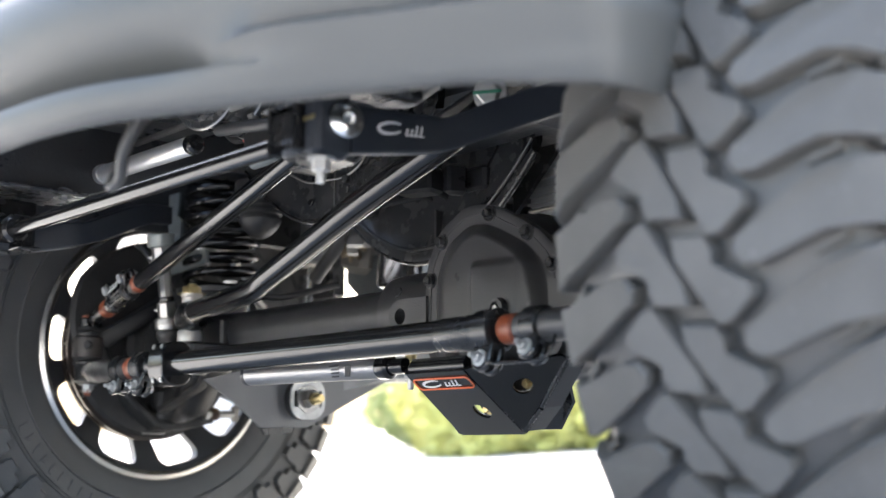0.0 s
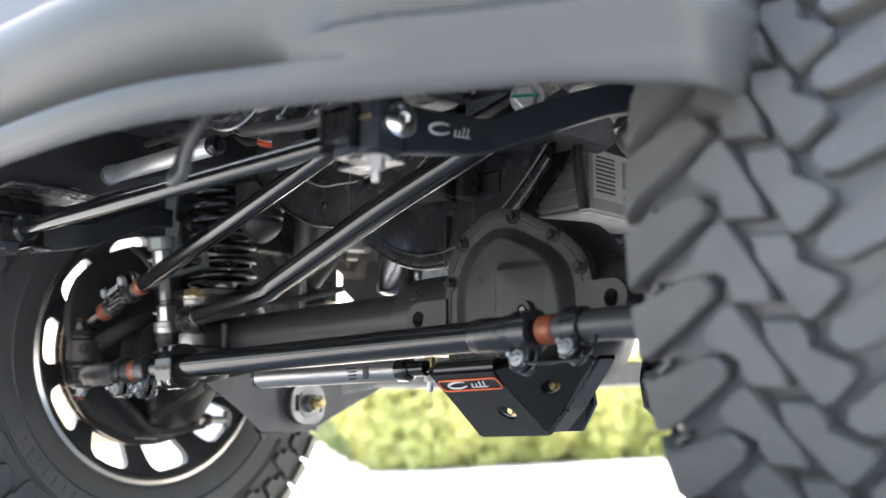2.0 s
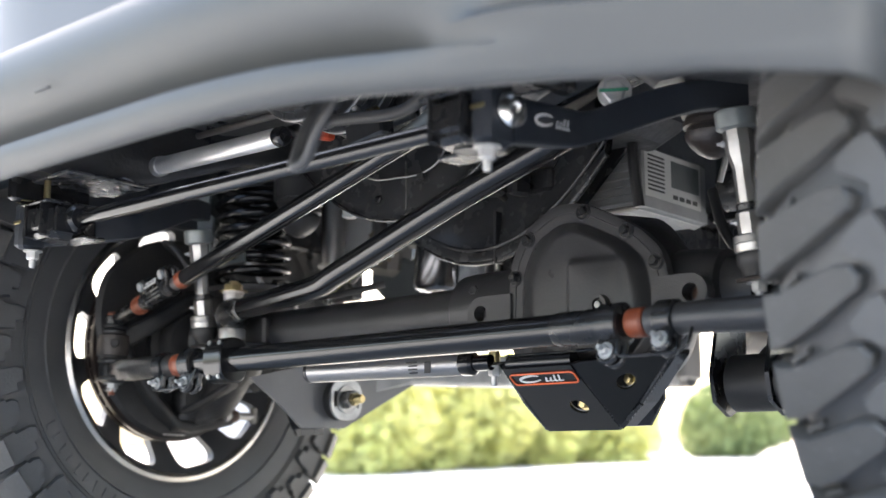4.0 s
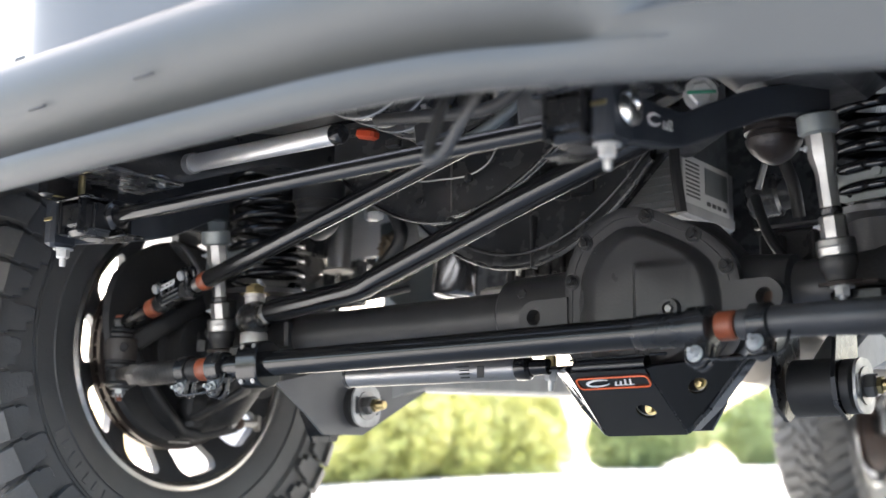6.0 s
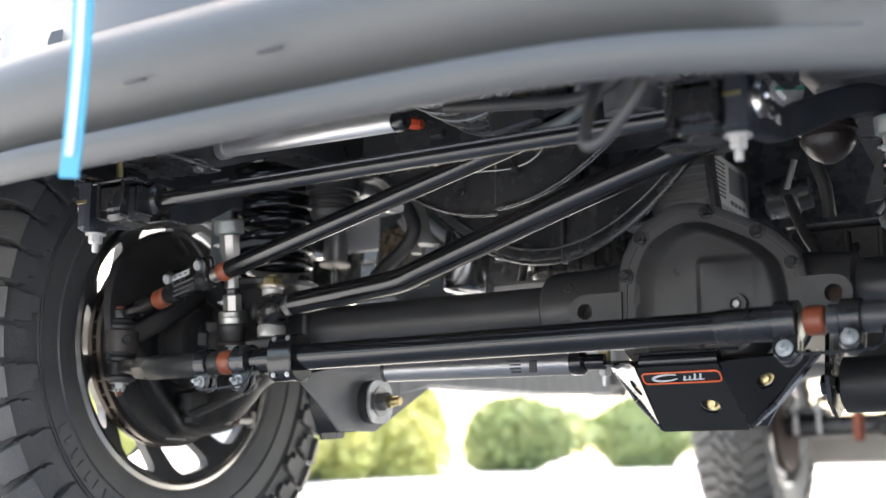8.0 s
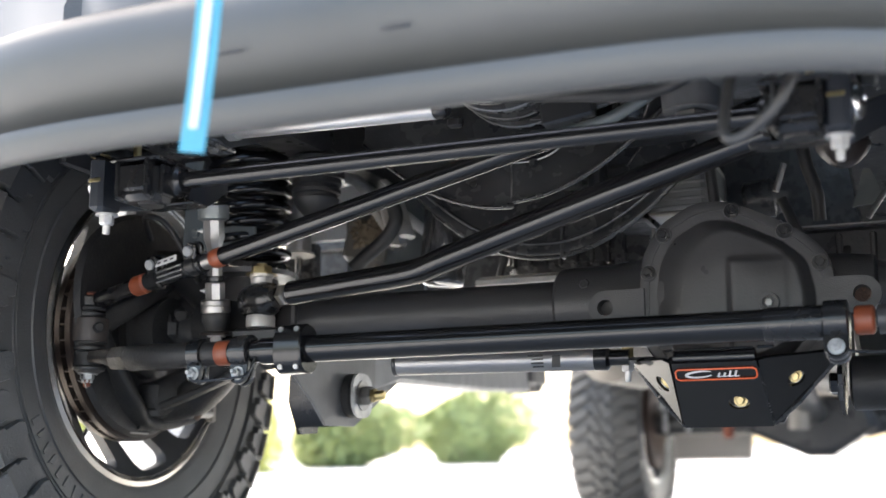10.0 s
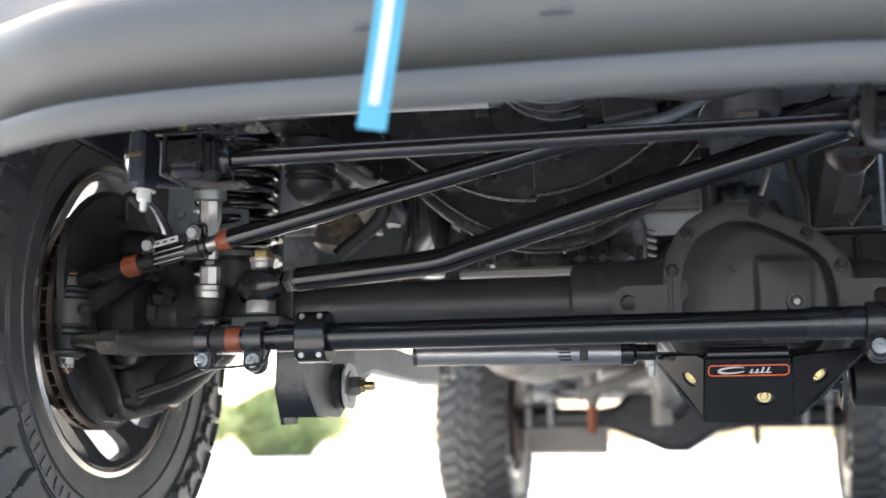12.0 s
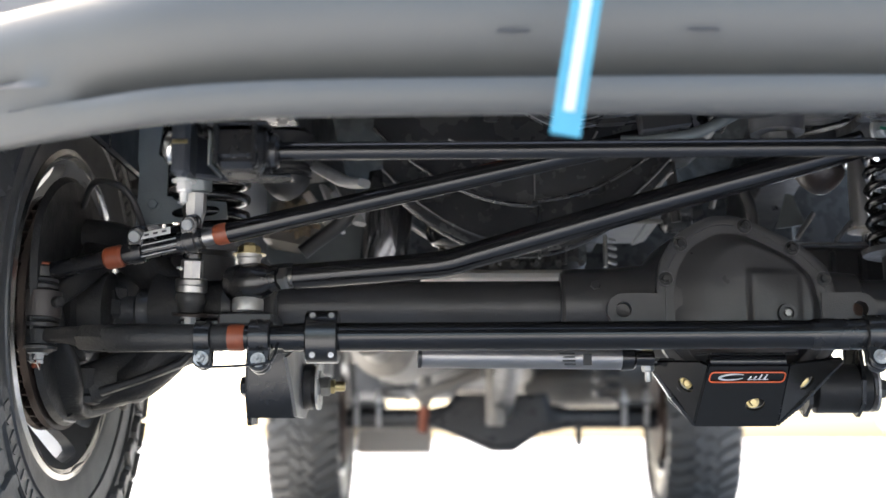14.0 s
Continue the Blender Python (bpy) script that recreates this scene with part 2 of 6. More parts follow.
def mesh(name, shape, mat, smooth=35):
    me = bpy.data.meshes.new(name)
    me.from_pydata(shape.v, [], shape.f)
    bm = bmesh.new()
    bm.from_mesh(me)
    bmesh.ops.remove_doubles(bm, verts=bm.verts, dist=1e-6)
    bmesh.ops.recalc_face_normals(bm, faces=bm.faces)
    bm.to_mesh(me)
    bm.free()
    for p in me.polygons:
        p.use_smooth = True
    me.set_sharp_from_angle(angle=radians(smooth))
    me.materials.append(mat)
    return me


def part(name, shape, mat, parent, label="", smooth=35):
    """One mesh object under a thing or under a part."""
    ob = new(name, mesh(name, shape, mat, smooth))
    ob.parent = parent
    if label:
        tagged(ob, label)
    return ob


def bezier(points, steps=10):
    """A smooth line through the points."""
    p = [Vector(q) for q in points]
    p = [p[0] * 2 - p[1]] + p + [p[-1] * 2 - p[-2]]
    out = []
    for i in range(1, len(p) - 2):
        for k in range(steps):
            t = k / steps
            a, b, c, d = p[i - 1:i + 3]
            out.append(0.5 * (2 * b + (c - a) * t + (2 * a - 5 * b + 4 * c - d) * t * t + (3 * b - a - 3 * c + d) * t ** 3))
    return out + [p[-2]]


def hexagon(at, direction, radius, height, washer=0.0, shank=0.0, turn=0.2):
    """A hexagon bolt head or nut, with washer and thread end."""
    s = Shape()
    u, v, w = axis_frame(direction)
    o = Vector(at)
    if washer:
        s.lathe([(0, radius * 1.5), (washer, radius * 1.5)], o, direction, 24)
        o = o + w * washer
    ring = lambda h, r: [o + w * h + (u * math.cos(turn + k * math.pi / 3) + v * math.sin(turn + k * math.pi / 3)) * r for k in range(6)]
    s.loft([ring(0, radius), ring(height * 0.82, radius), ring(height, radius * 0.84)])
    if shank:
        s.lathe([(height * 0.9, radius * 0.5), (height + shank * 0.8, radius * 0.5), (height + shank, radius * 0.4)], o, direction, 14)
    return s


def sheet(outline, holes, at, u, v, thick, name, mat, parent, label=""):
    """A flat plate with real holes. outline and holes: loops of (a, b) on the axes u, v."""
    u, v = Vector(u).normalized(), Vector(v).normalized()
    v = (v - u * v.dot(u)).normalized()
    w = u.cross(v)
    bm = bmesh.new()
    edges = []
    for loop in (outline, *holes):
        vs = [bm.verts.new(Vector(at) + u * a + v * b) for a, b in loop]
        edges += [bm.edges.new((vs[i], vs[(i + 1) % len(vs)])) for i in range(len(vs))]
    bmesh.ops.triangle_fill(bm, use_beauty=True, use_dissolve=False, edges=edges)
    r = bmesh.ops.extrude_face_region(bm, geom=bm.faces[:])
    bmesh.ops.translate(bm, vec=w * thick, verts=[g for g in r["geom"] if isinstance(g, bmesh.types.BMVert)])
    bmesh.ops.recalc_face_normals(bm, faces=bm.faces)
    me = bpy.data.meshes.new(name)
    bm.to_mesh(me)
    bm.free()
    me.materials.append(mat)
    ob = new(name, me)
    ob.parent = parent
    if label:
        tagged(ob, label)
    return ob


def circle(a, b, r, n=18):
    return [(a + r * math.cos(2 * math.pi * k / n), b + r * math.sin(2 * math.pi * k / n)) for k in range(n)]


def rounded(w, h, r, n=5, cx=0.0, cy=0.0):
    """Loop of a rounded rectangle."""
    out = []
    for sx, sy, a in ((1, 1, 0), (-1, 1, 90), (-1, -1, 180), (1, -1, 270)):
        for k in range(n + 1):
            t = radians(a + 90 * k / n)
            out.append((cx + sx * (w / 2 - r) + r * math.cos(t), cy + sy * (h / 2 - r) + r * math.sin(t)))
    return out

# ---- ground and surroundings ----
GROUND = -0.018


def ground_height(x, y):
    """Level under the truck, then a gentle rise towards the planting."""
    return GROUND + 0.036 * max(0.0, min(y, 40.0) - 4.2)


def ground_sheet():
    s = Shape()
    xs = [-900, -200, -80, -40] + [-30 + 2.5 * i for i in range(25)] + [40, 80, 200, 900]
    ys = [-900, -200, -60, -20] + [-10 + 2.5 * i for i in range(29)] + [90, 200, 900]
    v = [(x, y, ground_height(x, y)) for y in ys for x in xs]
    n = len(xs)
    f = [(j * n + i, j * n + i + 1, (j + 1) * n + i + 1, (j + 1) * n + i) for j in range(len(ys) - 1) for i in range(n - 1)]
    s.add(v, f)
    return tagged(new("ground", mesh("ground", s, CONCRETE)), "pale sunlit concrete paving reaching the horizon", "ground", kind="structure")


ground_sheet()


def leaf_clump(centre, size, count, rng, leaf=0.06):
    """Small bent leaves scattered through an uneven crown."""
    s = Shape()
    bumps = [(Vector((rng.gauss(0, 1), rng.gauss(0, 1), rng.gauss(0, 1))).normalized(), rng.uniform(0.1, 0.35)) for _ in range(9)]
    for _ in range(count):
        d = Vector((rng.gauss(0, 1), rng.gauss(0, 1), rng.gauss(0, 1))).normalized()
        r = 0.72 + sum(k * max(0, d.dot(b)) ** 6 for b, k in bumps)
        r *= 1 - 0.45 * rng.random() ** 2
        p = Vector((centre[0] + d.x * r * size[0], centre[1] + d.y * r * size[1], max(centre[2] + d.z * r * size[2], 0.015 + 0.05 * rng.random())))
        u = Vector((rng.gauss(0, 1), rng.gauss(0, 1), rng.gauss(0, 0.6))).normalized()
        w = u.cross(Vector((rng.gauss(0, 1), rng.gauss(0, 1), rng.gauss(0, 1)))).normalized()
        a = leaf * rng.uniform(0.7, 1.5)
        n = u.cross(w) * a * 0.25
        s.add([p - u * a, p - w * a * 0.45 + n, p + u * a, p + w * a * 0.45 + n], [(0, 1, 2), (0, 2, 3)])
    return s


def shrub(name, x, y, sx, sy, sz, mat, label, group, count, seed):
    rng = random.Random(seed)
    z = ground_height(x, y)
    root = new(name)
    root.location = (x, y, z)
    tagged(root, label, "shrub", group)
    stems = Shape()
    for k in range(5):
        a = 2 * math.pi * k / 5 + rng.random()
        stems.tube(bezier([(0, 0, -0.02), (0.15 * sx * math.cos(a), 0.15 * sy * math.sin(a), 0.5 * sz), (0.5 * sx * math.cos(a), 0.5 * sy * math.sin(a), 1.2 * sz)], 4), [0.04 - 0.003 * i for i in range(9)], 7)
    part("stem", stems, BARK, root)
    part("crown", leaf_clump((0, 0, sz * 0.72), (sx, sy, sz), count, rng, 0.07), mat, root)
    return root


# ---- the truck ----
truck = tagged(new("pickup_truck"), "lifted grey pickup truck with black suspension parts, parked on concrete", "truck")
AXLE_Y, AXLE_Z = 0.016, 0.434
TYRE_R = 0.459


def bumper():
    """Painted bumper: one swept skin with a lower lip, a groove and a rounded face."""
    plan = [(0.0, -0.735), (0.15, -0.734), (0.30, -0.730), (0.42, -0.711), (0.52, -0.668), (0.61, -0.624), (0.69, -0.580), (0.77, -0.540), (0.83, -0.512)]
    half = bezier([(x, y, 0) for x, y in plan], 4)
    line = [Vector((-p.x, p.y, 0)) for p in half[:0:-1]] + half
    # offset outwards, height, groove depth there
    profile = [(-0.10, 0.62), (-0.07, 0.56), (-0.03, 0.532), (-0.008, 0.521), (0.0, 0.520), (0.008, 0.5225), (0.014, 0.531), (0.0168, 0.5405), (0.0155, 0.5485), (-0.012, 0.5510), (-0.020, 0.5590), (-0.006, 0.5710), (0.013, 0.5830), (0.024, 0.602), (0.027, 0.624), (0.024, 0.642), (0.015, 0.658), (0.0, 0.668), (-0.025, 0.674), (-0.12, 0.68), (-0.14, 0.70), (-0.14, 0.90)]
    rings = []
    for i, p in enumerate(line):
        a, b = line[max(i - 1, 0)], line[min(i + 1, len(line) - 1)]
        t = (b - a).normalized()
        out = Vector((t.y, -t.x, 0))
        k = max(0.0, 1 - max(0.0, abs(p.x) - 0.50) / 0.10)
        ring = []
        for j, (d, z) in enumerate(profile):
            if 5 <= j <= 11:
                flat = 0.006 + (z - 0.523) * 0.62
                d = d * k + flat * (1 - k)
            drop = -0.012 * max(0.0, (abs(p.x) - 0.74) / 0.09) if j in (3, 4, 5) else 0.0
            ring.append(p + out * d + Vector((0, 0, z + drop)))
        rings.append(ring)
    end = rings[-1]
    for side in (0, -1):
        src = rings[side]
        back = [Vector((q.x * 1.012, q.y + 0.035, q.z)) for q in src]
        back2 = [Vector((q.x * 0.995, q.y + 0.13, q.z + 0.01)) for q in src]
        rings = [back2, back] + rings if side == 0 else rings + [back, back2]
    s = Shape().loft(rings, caps=False, around=False)
    inner = [[q + Vector((0, 0.006, 0.004)) for q in r] for r in rings]
    s.loft(inner, caps=False, around=False)
    ob = part("front_bumper", s, PAINT, truck, "smooth cement-grey painted bumper with a groove", 50)
    for x, y, z in ((0.081, -0.7605, 0.591), (-0.093, -0.7605, 0.591)):
        part("drain_slot", Shape().box((x, y, z), (0.030, 0.004, 0.0026), edge=0.0010), WHEELBLACK, ob, "small dark slot")
    return ob


bumper()


def tyre_profile(s):
    """Place on the tyre's skin at s metres across the tread: x across, radius, and the slope outwards."""
    a = abs(s)
    if a <= 0.112:
        return s, TYRE_R - 0.018 - 0.35 * a * a, 0.7 * a * (1 if s > 0 else -1)
    t = min((a - 0.112) / 0.075, 1.0)
    ang = t * radians(72)
    r0 = TYRE_R - 0.018 - 0.35 * 0.0125
    down = max(0.0, a - 0.187)
    x = 0.112 + 0.034 * math.sin(ang) + 0.10 * down
    r = r0 - 0.042 * (1 - math.cos(ang)) - 0.012 * t - down
    return math.copysign(x, s), r, math.copysign(math.tan(min(ang, radians(70))), s)


def tyre_meshes(seed=3):
    """Carcass and tread of one tyre about the x axis at the origin."""
    carcass = Shape()
    half = [(0.0, TYRE_R - 0.018), (0.06, TYRE_R - 0.0193), (0.110, TYRE_R - 0.0235), (0.131, TYRE_R - 0.040), (0.1405, TYRE_R - 0.072), (0.1455, 0.365), (0.1475, 0.338), (0.1455, 0.305), (0.1415, 0.282), (0.1365, 0.264), (0.1345, 0.255), (0.1305, 0.250), (0.1225, 0.228)]
    prof = [(-x, r) for x, r in half[:0:-1]] + half
    carcass.lathe(prof, (0, 0, 0), (1, 0, 0), 96, caps=False)
    tread = Shape()
    pitch = 43
    step = 2 * math.pi * TYRE_R / pitch
    rng = random.Random(seed)
    # one half of the pattern, metres across and round; the other half is the same turned by half a turn
    lugs = [
        [(0.068, 0.0643), (0.054, 0.0636), (0.046, 0.0544), (0.0496, 0.0424), (0.072, 0.0275), (0.098, 0.0111), (0.123, 0.0), (0.153, -0.007), (0.176, -0.010), (0.176, 0.0440), (0.148, 0.0445), (0.1235, 0.0458), (0.098, 0.054)],
        [(0.0405, 0.104), (0.030, 0.1065), (0.014, 0.082), (-0.004, 0.053), (-0.006, 0.0356), (0.024, 0.038), (0.0305, 0.049), (0.0295, 0.0585), (0.034, 0.062), (0.0595, 0.076), (0.060, 0.087)],
    ]
    for k in range(pitch):
        for side in (1, -1):
            for loop in lugs:
                grow = rng.uniform(0.98, 1.02)
                pts = []
                for a, b in loop:
                    x, r, slope = tyre_profile(side * a)
                    ang = 2 * math.pi * (k + (side * b + (0.0077 if side > 0 else 0.0)) / step) / pitch
                    nx, nr = slope / math.hypot(1, slope), 1 / math.hypot(1, slope)
                    pts.append((x, r, ang, nx, nr))
                cx, ca = sum(p[0] for p in pts) / len(pts), sum(p[2] for p in pts) / len(pts)
                rings = []
                for lift, shrink in ((-0.006, 1.03), (0.0148, 1.0 * grow), (0.0178, 0.95 * grow)):
                    ring = []
                    for x, r, ang, nx, nr in pts:
                        xx, aa = cx + (x - cx) * shrink + nx * lift, ca + (ang - ca) * shrink
                        rr = r + nr * lift * (1.0 if abs(x) < 0.142 else 0.55)
                        ring.append(Vector((xx - (nx * lift * 0.45 if abs(x) > 0.142 else 0.0), rr * math.cos(aa), rr * math.sin(aa))))
                    rings.append(ring)
                tread.loft(rings)
            # stone ejector low in the groove between two shoulder bars
            t0 = 2 * math.pi * (k + (side * 0.060 + (0.0077 if side > 0 else 0.0)) / step) / pitch
            rings = []
            for lift, w in ((-0.004, 1.0), (0.006, 0.75)):
                ring = []
                for a, db in ((0.106, 0.0035), (0.106, -0.0035), (0.140, -0.0045), (0.140, 0.0045)):
                    x, r, slope = tyre_profile(side * a)
                    t = t0 + side * (db * w - 0.35 * (a - 0.106)) / TYRE_R
                    ring.append(Vector((x, (r + lift) * math.cos(t), (r + lift) * math.sin(t))))
                rings.append(ring)
            tread.loft(rings)
    # stepped blocks down the sidewalls, long and short in turn, with narrow slits between them
    blocks = Shape()
    for side in (1, -1):
        for k in range(pitch):
            reach = 0.236 if k % 2 else 0.218
            loop = [(0.170, -0.0115), (0.196, -0.0135), (0.198, -0.0085), (reach - 0.010, -0.010), (reach, -0.004), (reach, 0.022), (reach - 0.012, 0.026), (reach - 0.012, 0.0435), (0.192, 0.0455), (0.190, 0.0500), (0.170, 0.0470)]
            rings = []
            for lift, shrink in ((-0.004, 1.02), (0.0062, 1.0), (0.0082, 0.95)):
                ring = []
                for q, w in loop:
                    q, w = 0.203 + (q - 0.203) * shrink, 0.017 + (w - 0.017) * shrink
                    x, r, slope = tyre_profile(side * q)
                    t = 2 * math.pi * (k + (side * w + (0.0077 if side > 0 else 0.0)) / step) / pitch
                    nx, nr = slope / math.hypot(1, slope), 1 / math.hypot(1, slope)
                    rr = r + nr * lift
                    ring.append(Vector((x + nx * lift, rr * math.cos(t), rr * math.sin(t))))
                rings.append(ring)
            blocks.loft(rings)
        for r in (0.298, 0.336, 0.342):
            blocks.lathe([(side * 0.143, r - 0.0025), (side * (0.1500 if r > 0.3 else 0.1475), r), (side * 0.143, r + 0.0025)], (0, 0, 0), (1, 0, 0), 96, caps=False)
        # unreadable raised lettering, as short bars
        for base in (0.6, 3.7):
            for k in range(9):
                t = base + 0.075 * k
                rings = []
                for lift, g in ((-0.002, 1.0), (0.0022, 0.85)):
                    rings.append([Vector((side * (0.1462 + lift), r * math.cos(t + q * g), r * math.sin(t + q * g))) for r, q in ((0.309, -0.016), (0.309, 0.016 - 0.01 * (k % 3 == 1)), (0.328 - 0.006 * (k % 2), 0.016), (0.328, -0.016 + 0.012 * (k % 4 == 2)))])
                blocks.loft(rings)
    return carcass, tread, blocks


def rim_shape():
    """Barrel, and a dish with ten windows, outboard towards -x."""
    barrel = Shape().lathe([(0.1205, 0.250), (0.1045, 0.246), (0.094, 0.245), (0.094, 0.2348), (0.0995, 0.235), (0.1185, 0.236)], (0, 0, 0), (1, 0, 0), 80, caps=False)
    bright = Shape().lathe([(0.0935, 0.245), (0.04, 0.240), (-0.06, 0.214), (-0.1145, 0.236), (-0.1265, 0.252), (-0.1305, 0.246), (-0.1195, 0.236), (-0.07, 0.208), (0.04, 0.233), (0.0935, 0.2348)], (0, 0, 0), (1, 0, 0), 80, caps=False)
    lip = Shape().lathe([(0.1205, 0.2335), (0.1325, 0.2365), (0.1365, 0.2445), (0.1335, 0.2525), (0.1215, 0.2505)], (0, 0, 0), (1, 0, 0), 80, caps=False)
    dish = Shape()
    n = 10
    for k in range(n):
        mid = 2 * math.pi * k / n
        hole = rounded(0.080, 0.080, 0.022, 5, 0.190, 0.0)
        m = len(hole)
        outer = []
        for i in range(m):
            # matching walk round the sector's border
            a, b = hole[i]
            t = math.atan2(b, a - 0.190)
            ca, sa = math.cos(t), math.sin(t)
            scale = 1 / max(abs(ca), abs(sa))
            rr = 0.164 + 0.079 * ca * scale
            outer.append((rr, sa * scale * math.pi / n))
        rings = []
        for depth, loop in ((0.0, "o"), (0.0, "h"), (0.02, "h"), (0.02, "o")):
            ring = []
            for i in range(m):
                if loop == "o":
                    rr, aa = outer[i]
                else:
                    rr, aa = hole[i][0], hole[i][1] / 0.198
                x = 0.1085 - (0.234 - max(rr, 0.12)) * 0.85 - 0.3 * max(0.0, 0.12 - rr) + depth
                ring.append(Vector((x, rr * math.cos(mid + aa), rr * math.sin(mid + aa))))
            rings.append(ring)
        dish.loft(rings, caps=False)
    hub = Shape().lathe([(0.0245, 0.0), (0.0245, 0.088), (-0.0055, 0.090), (-0.0155, 0.07), (-0.0155, 0.0)], (0, 0, 0), (1, 0, 0), 40, caps=False)
    return barrel, dish, hub, lip, bright


def flattened(shape, centre):
    """The tyre's foot pressed flat on the ground."""
    low = GROUND - centre[2]
    shape.v = [(x * (1 + 0.25 * max(0, low + 0.03 - z)), y, max(z, low)) for x, y, z in shape.v]
    return shape


CARCASS, TREAD, BLOCKS = tyre_meshes()
BARREL, DISH, HUB, LIP, OUTER = rim_shape()
for rubber in (CARCASS, TREAD, BLOCKS):
    flattened(rubber, (0, 0, AXLE_Z))
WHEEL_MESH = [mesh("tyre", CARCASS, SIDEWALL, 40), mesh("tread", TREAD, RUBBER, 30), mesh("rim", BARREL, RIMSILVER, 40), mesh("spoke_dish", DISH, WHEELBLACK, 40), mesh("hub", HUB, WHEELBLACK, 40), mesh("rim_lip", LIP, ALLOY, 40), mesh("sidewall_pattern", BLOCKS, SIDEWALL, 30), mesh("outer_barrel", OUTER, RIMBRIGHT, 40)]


def wheel(x, y, label):
    root = new("wheel", WHEEL_MESH[0])
    root.parent = truck
    root.location = (x, y, AXLE_Z)
    root.rotation_euler = (0, 0, math.pi) if x > 0 else (radians(-3), 0, 0)
    tagged(root, label)
    for name, me in zip(("tread", "rim", "spoke_dish", "hub", "rim_lip", "sidewall_pattern", "outer_barrel"), WHEEL_MESH[1:]):
        o = new(name, me)
        o.parent = root
    return root


WHEEL_X = 0.8825
for wx, wy in ((-WHEEL_X, 0.034), (0.8455, AXLE_Y), (-0.855, 3.84), (0.855, 3.84)):
    wheel(wx, wy, "knobbly black off-road tyre on a black alloy wheel")


def bolt(parent, at, direction, radius=0.009, height=0.009, mat=ZINC, washer=0.0, shank=0.0, name="bolt", label=""):
    return part(name, hexagon(at, direction, radius, height, washer, shank), mat, parent, label, 30)


# ---- front axle, differential and guard ----
def front_axle():
    y, z = 0.012, 0.438
    s = Shape().tube([(-0.60, y, z), (0.02, y, z)], 0.040, 36)
    ax = part("axle_tube", s, CAST, truck, "dark cast front axle tube")
    part("short_tube", Shape().tube([(0.41, y, z), (0.60, y, z)], 0.040, 36), CAST, ax)
    # carrier casting
    c = Shape()
    rings = []
    for x, r in ((0.000, 0.040), (0.0008, 0.050), (0.006, 0.0555), (0.020, 0.0570), (0.08, 0.0575), (0.125, 0.062), (0.142, 0.084), (0.17, 0.104), (0.25, 0.120), (0.32, 0.106), (0.352, 0.078), (0.375, 0.054), (0.44, 0.048), (0.445, 0.04)):
        rings.append([Vector((x, y + 0.02 * (r > 0.08) + r * 1.0 * math.cos(t), z + r * 1.02 * math.sin(t))) for t in (2 * math.pi * k / 40 for k in range(40))])
    c.loft(rings)
    part("carrier", c, CAST, ax, "rough cast differential carrier")
    for x, sx in ((0.087, 1), (0.426, -1)):
        e = [(0.024 * math.cos(t), 0.024 * math.sin(t)) for t in (math.pi * (0.5 + k / 10) for k in range(11))] if sx > 0 else [(0.024 * math.cos(t), 0.024 * math.sin(t)) for t in (math.pi * (-0.5 + k / 10) for k in range(11))]
        e += [(0.055 * sx, -0.024), (0.055 * sx, 0.024)]
        if sx < 0:
            e = e[:11] + [(-0.055, 0.024), (-0.055, -0.024)]
        sheet(e, [circle(0, 0, 0.0115)], (x, -0.048, 0.424), (1, 0, 0), (0, 0, 1), 0.02, "lifting_lug", CAST, ax)
        part("lug_core", Shape().lathe([(0, 0.0113), (0.012, 0.0113)], (x, -0.030, 0.424), (0, -1, 0), 18), RUST, ax, "rusty bore")
    bolt(ax, (0.042, -0.036, 0.428), (0, -1, 0.1), 0.010, 0.006, CAST)
    bolt(ax, (0.050, -0.034, 0.462), (0, -1, 0.35), 0.008, 0.008, CAST)
    # cover: rounded many-sided flange, dome with a steep side, a ridge and a pressed field
    ox, oz, yf = 0.262, 0.432, -0.058
    corner = [(0.398, 0.425), (0.387, 0.482), (0.350, 0.518), (0.262, 0.562), (0.215, 0.564), (0.163, 0.535), (0.136, 0.485), (0.133, 0.375), (0.180, 0.318), (0.262, 0.298), (0.345, 0.318), (0.394, 0.370)]
    border = []
    for k in range(len(corner)):
        a, b, c = (Vector((*corner[(k + q) % len(corner)], 0)) for q in (-1, 0, 1))
        p, q = b.lerp(a, 0.34), b.lerp(c, 0.34)
        for m in range(8):
            t = m / 8
            border.append(p * (1 - t) ** 2 + b * 2 * t * (1 - t) + q * t * t)
        r = c.lerp(b, 0.34)
        border += [q.lerp(r, m / 5) for m in range(5)]
    N = len(border)
    ramp = lambda v: (lambda w: w * w * (3 - 2 * w))(min(max(v, 0.0), 1.0))

    def skin(f, k):
        px, pz = (border[k].x - ox) * f, (border[k].y - oz) * f
        d = 0.006
        if f < 0.79:
            left = ramp((0.02 - px) / 0.10)
            rise = min(1.0, (0.79 - f) / (0.13 + 0.22 * left))
            d += (0.0225 - 0.001 * left) * math.sin(0.5 * math.pi * rise) ** (1.3 - 0.4 * left)
            d += 0.006 * ramp((0.74 - f) / 0.5)
            field = ramp((px + 0.006) / 0.012) * ramp((0.080 - px) / 0.012) * ramp((0.050 - pz) / 0.013) * ramp((0.80 - f) / 0.14)
            d += (0.0105 - 0.13 * max(0.0, px - 0.01)) * field
        elif 0.885 < f < 0.90:
            d += 0.0012
        return Vector((ox + px, yf - d, oz + pz))

    cov = Shape()
    fs = [1.0, 0.995, 0.97, 0.92, 0.90, 0.897, 0.888, 0.885, 0.86, 0.83, 0.805, 0.792] + [0.785 - 0.0125 * i for i in range(61)] + [0.02]
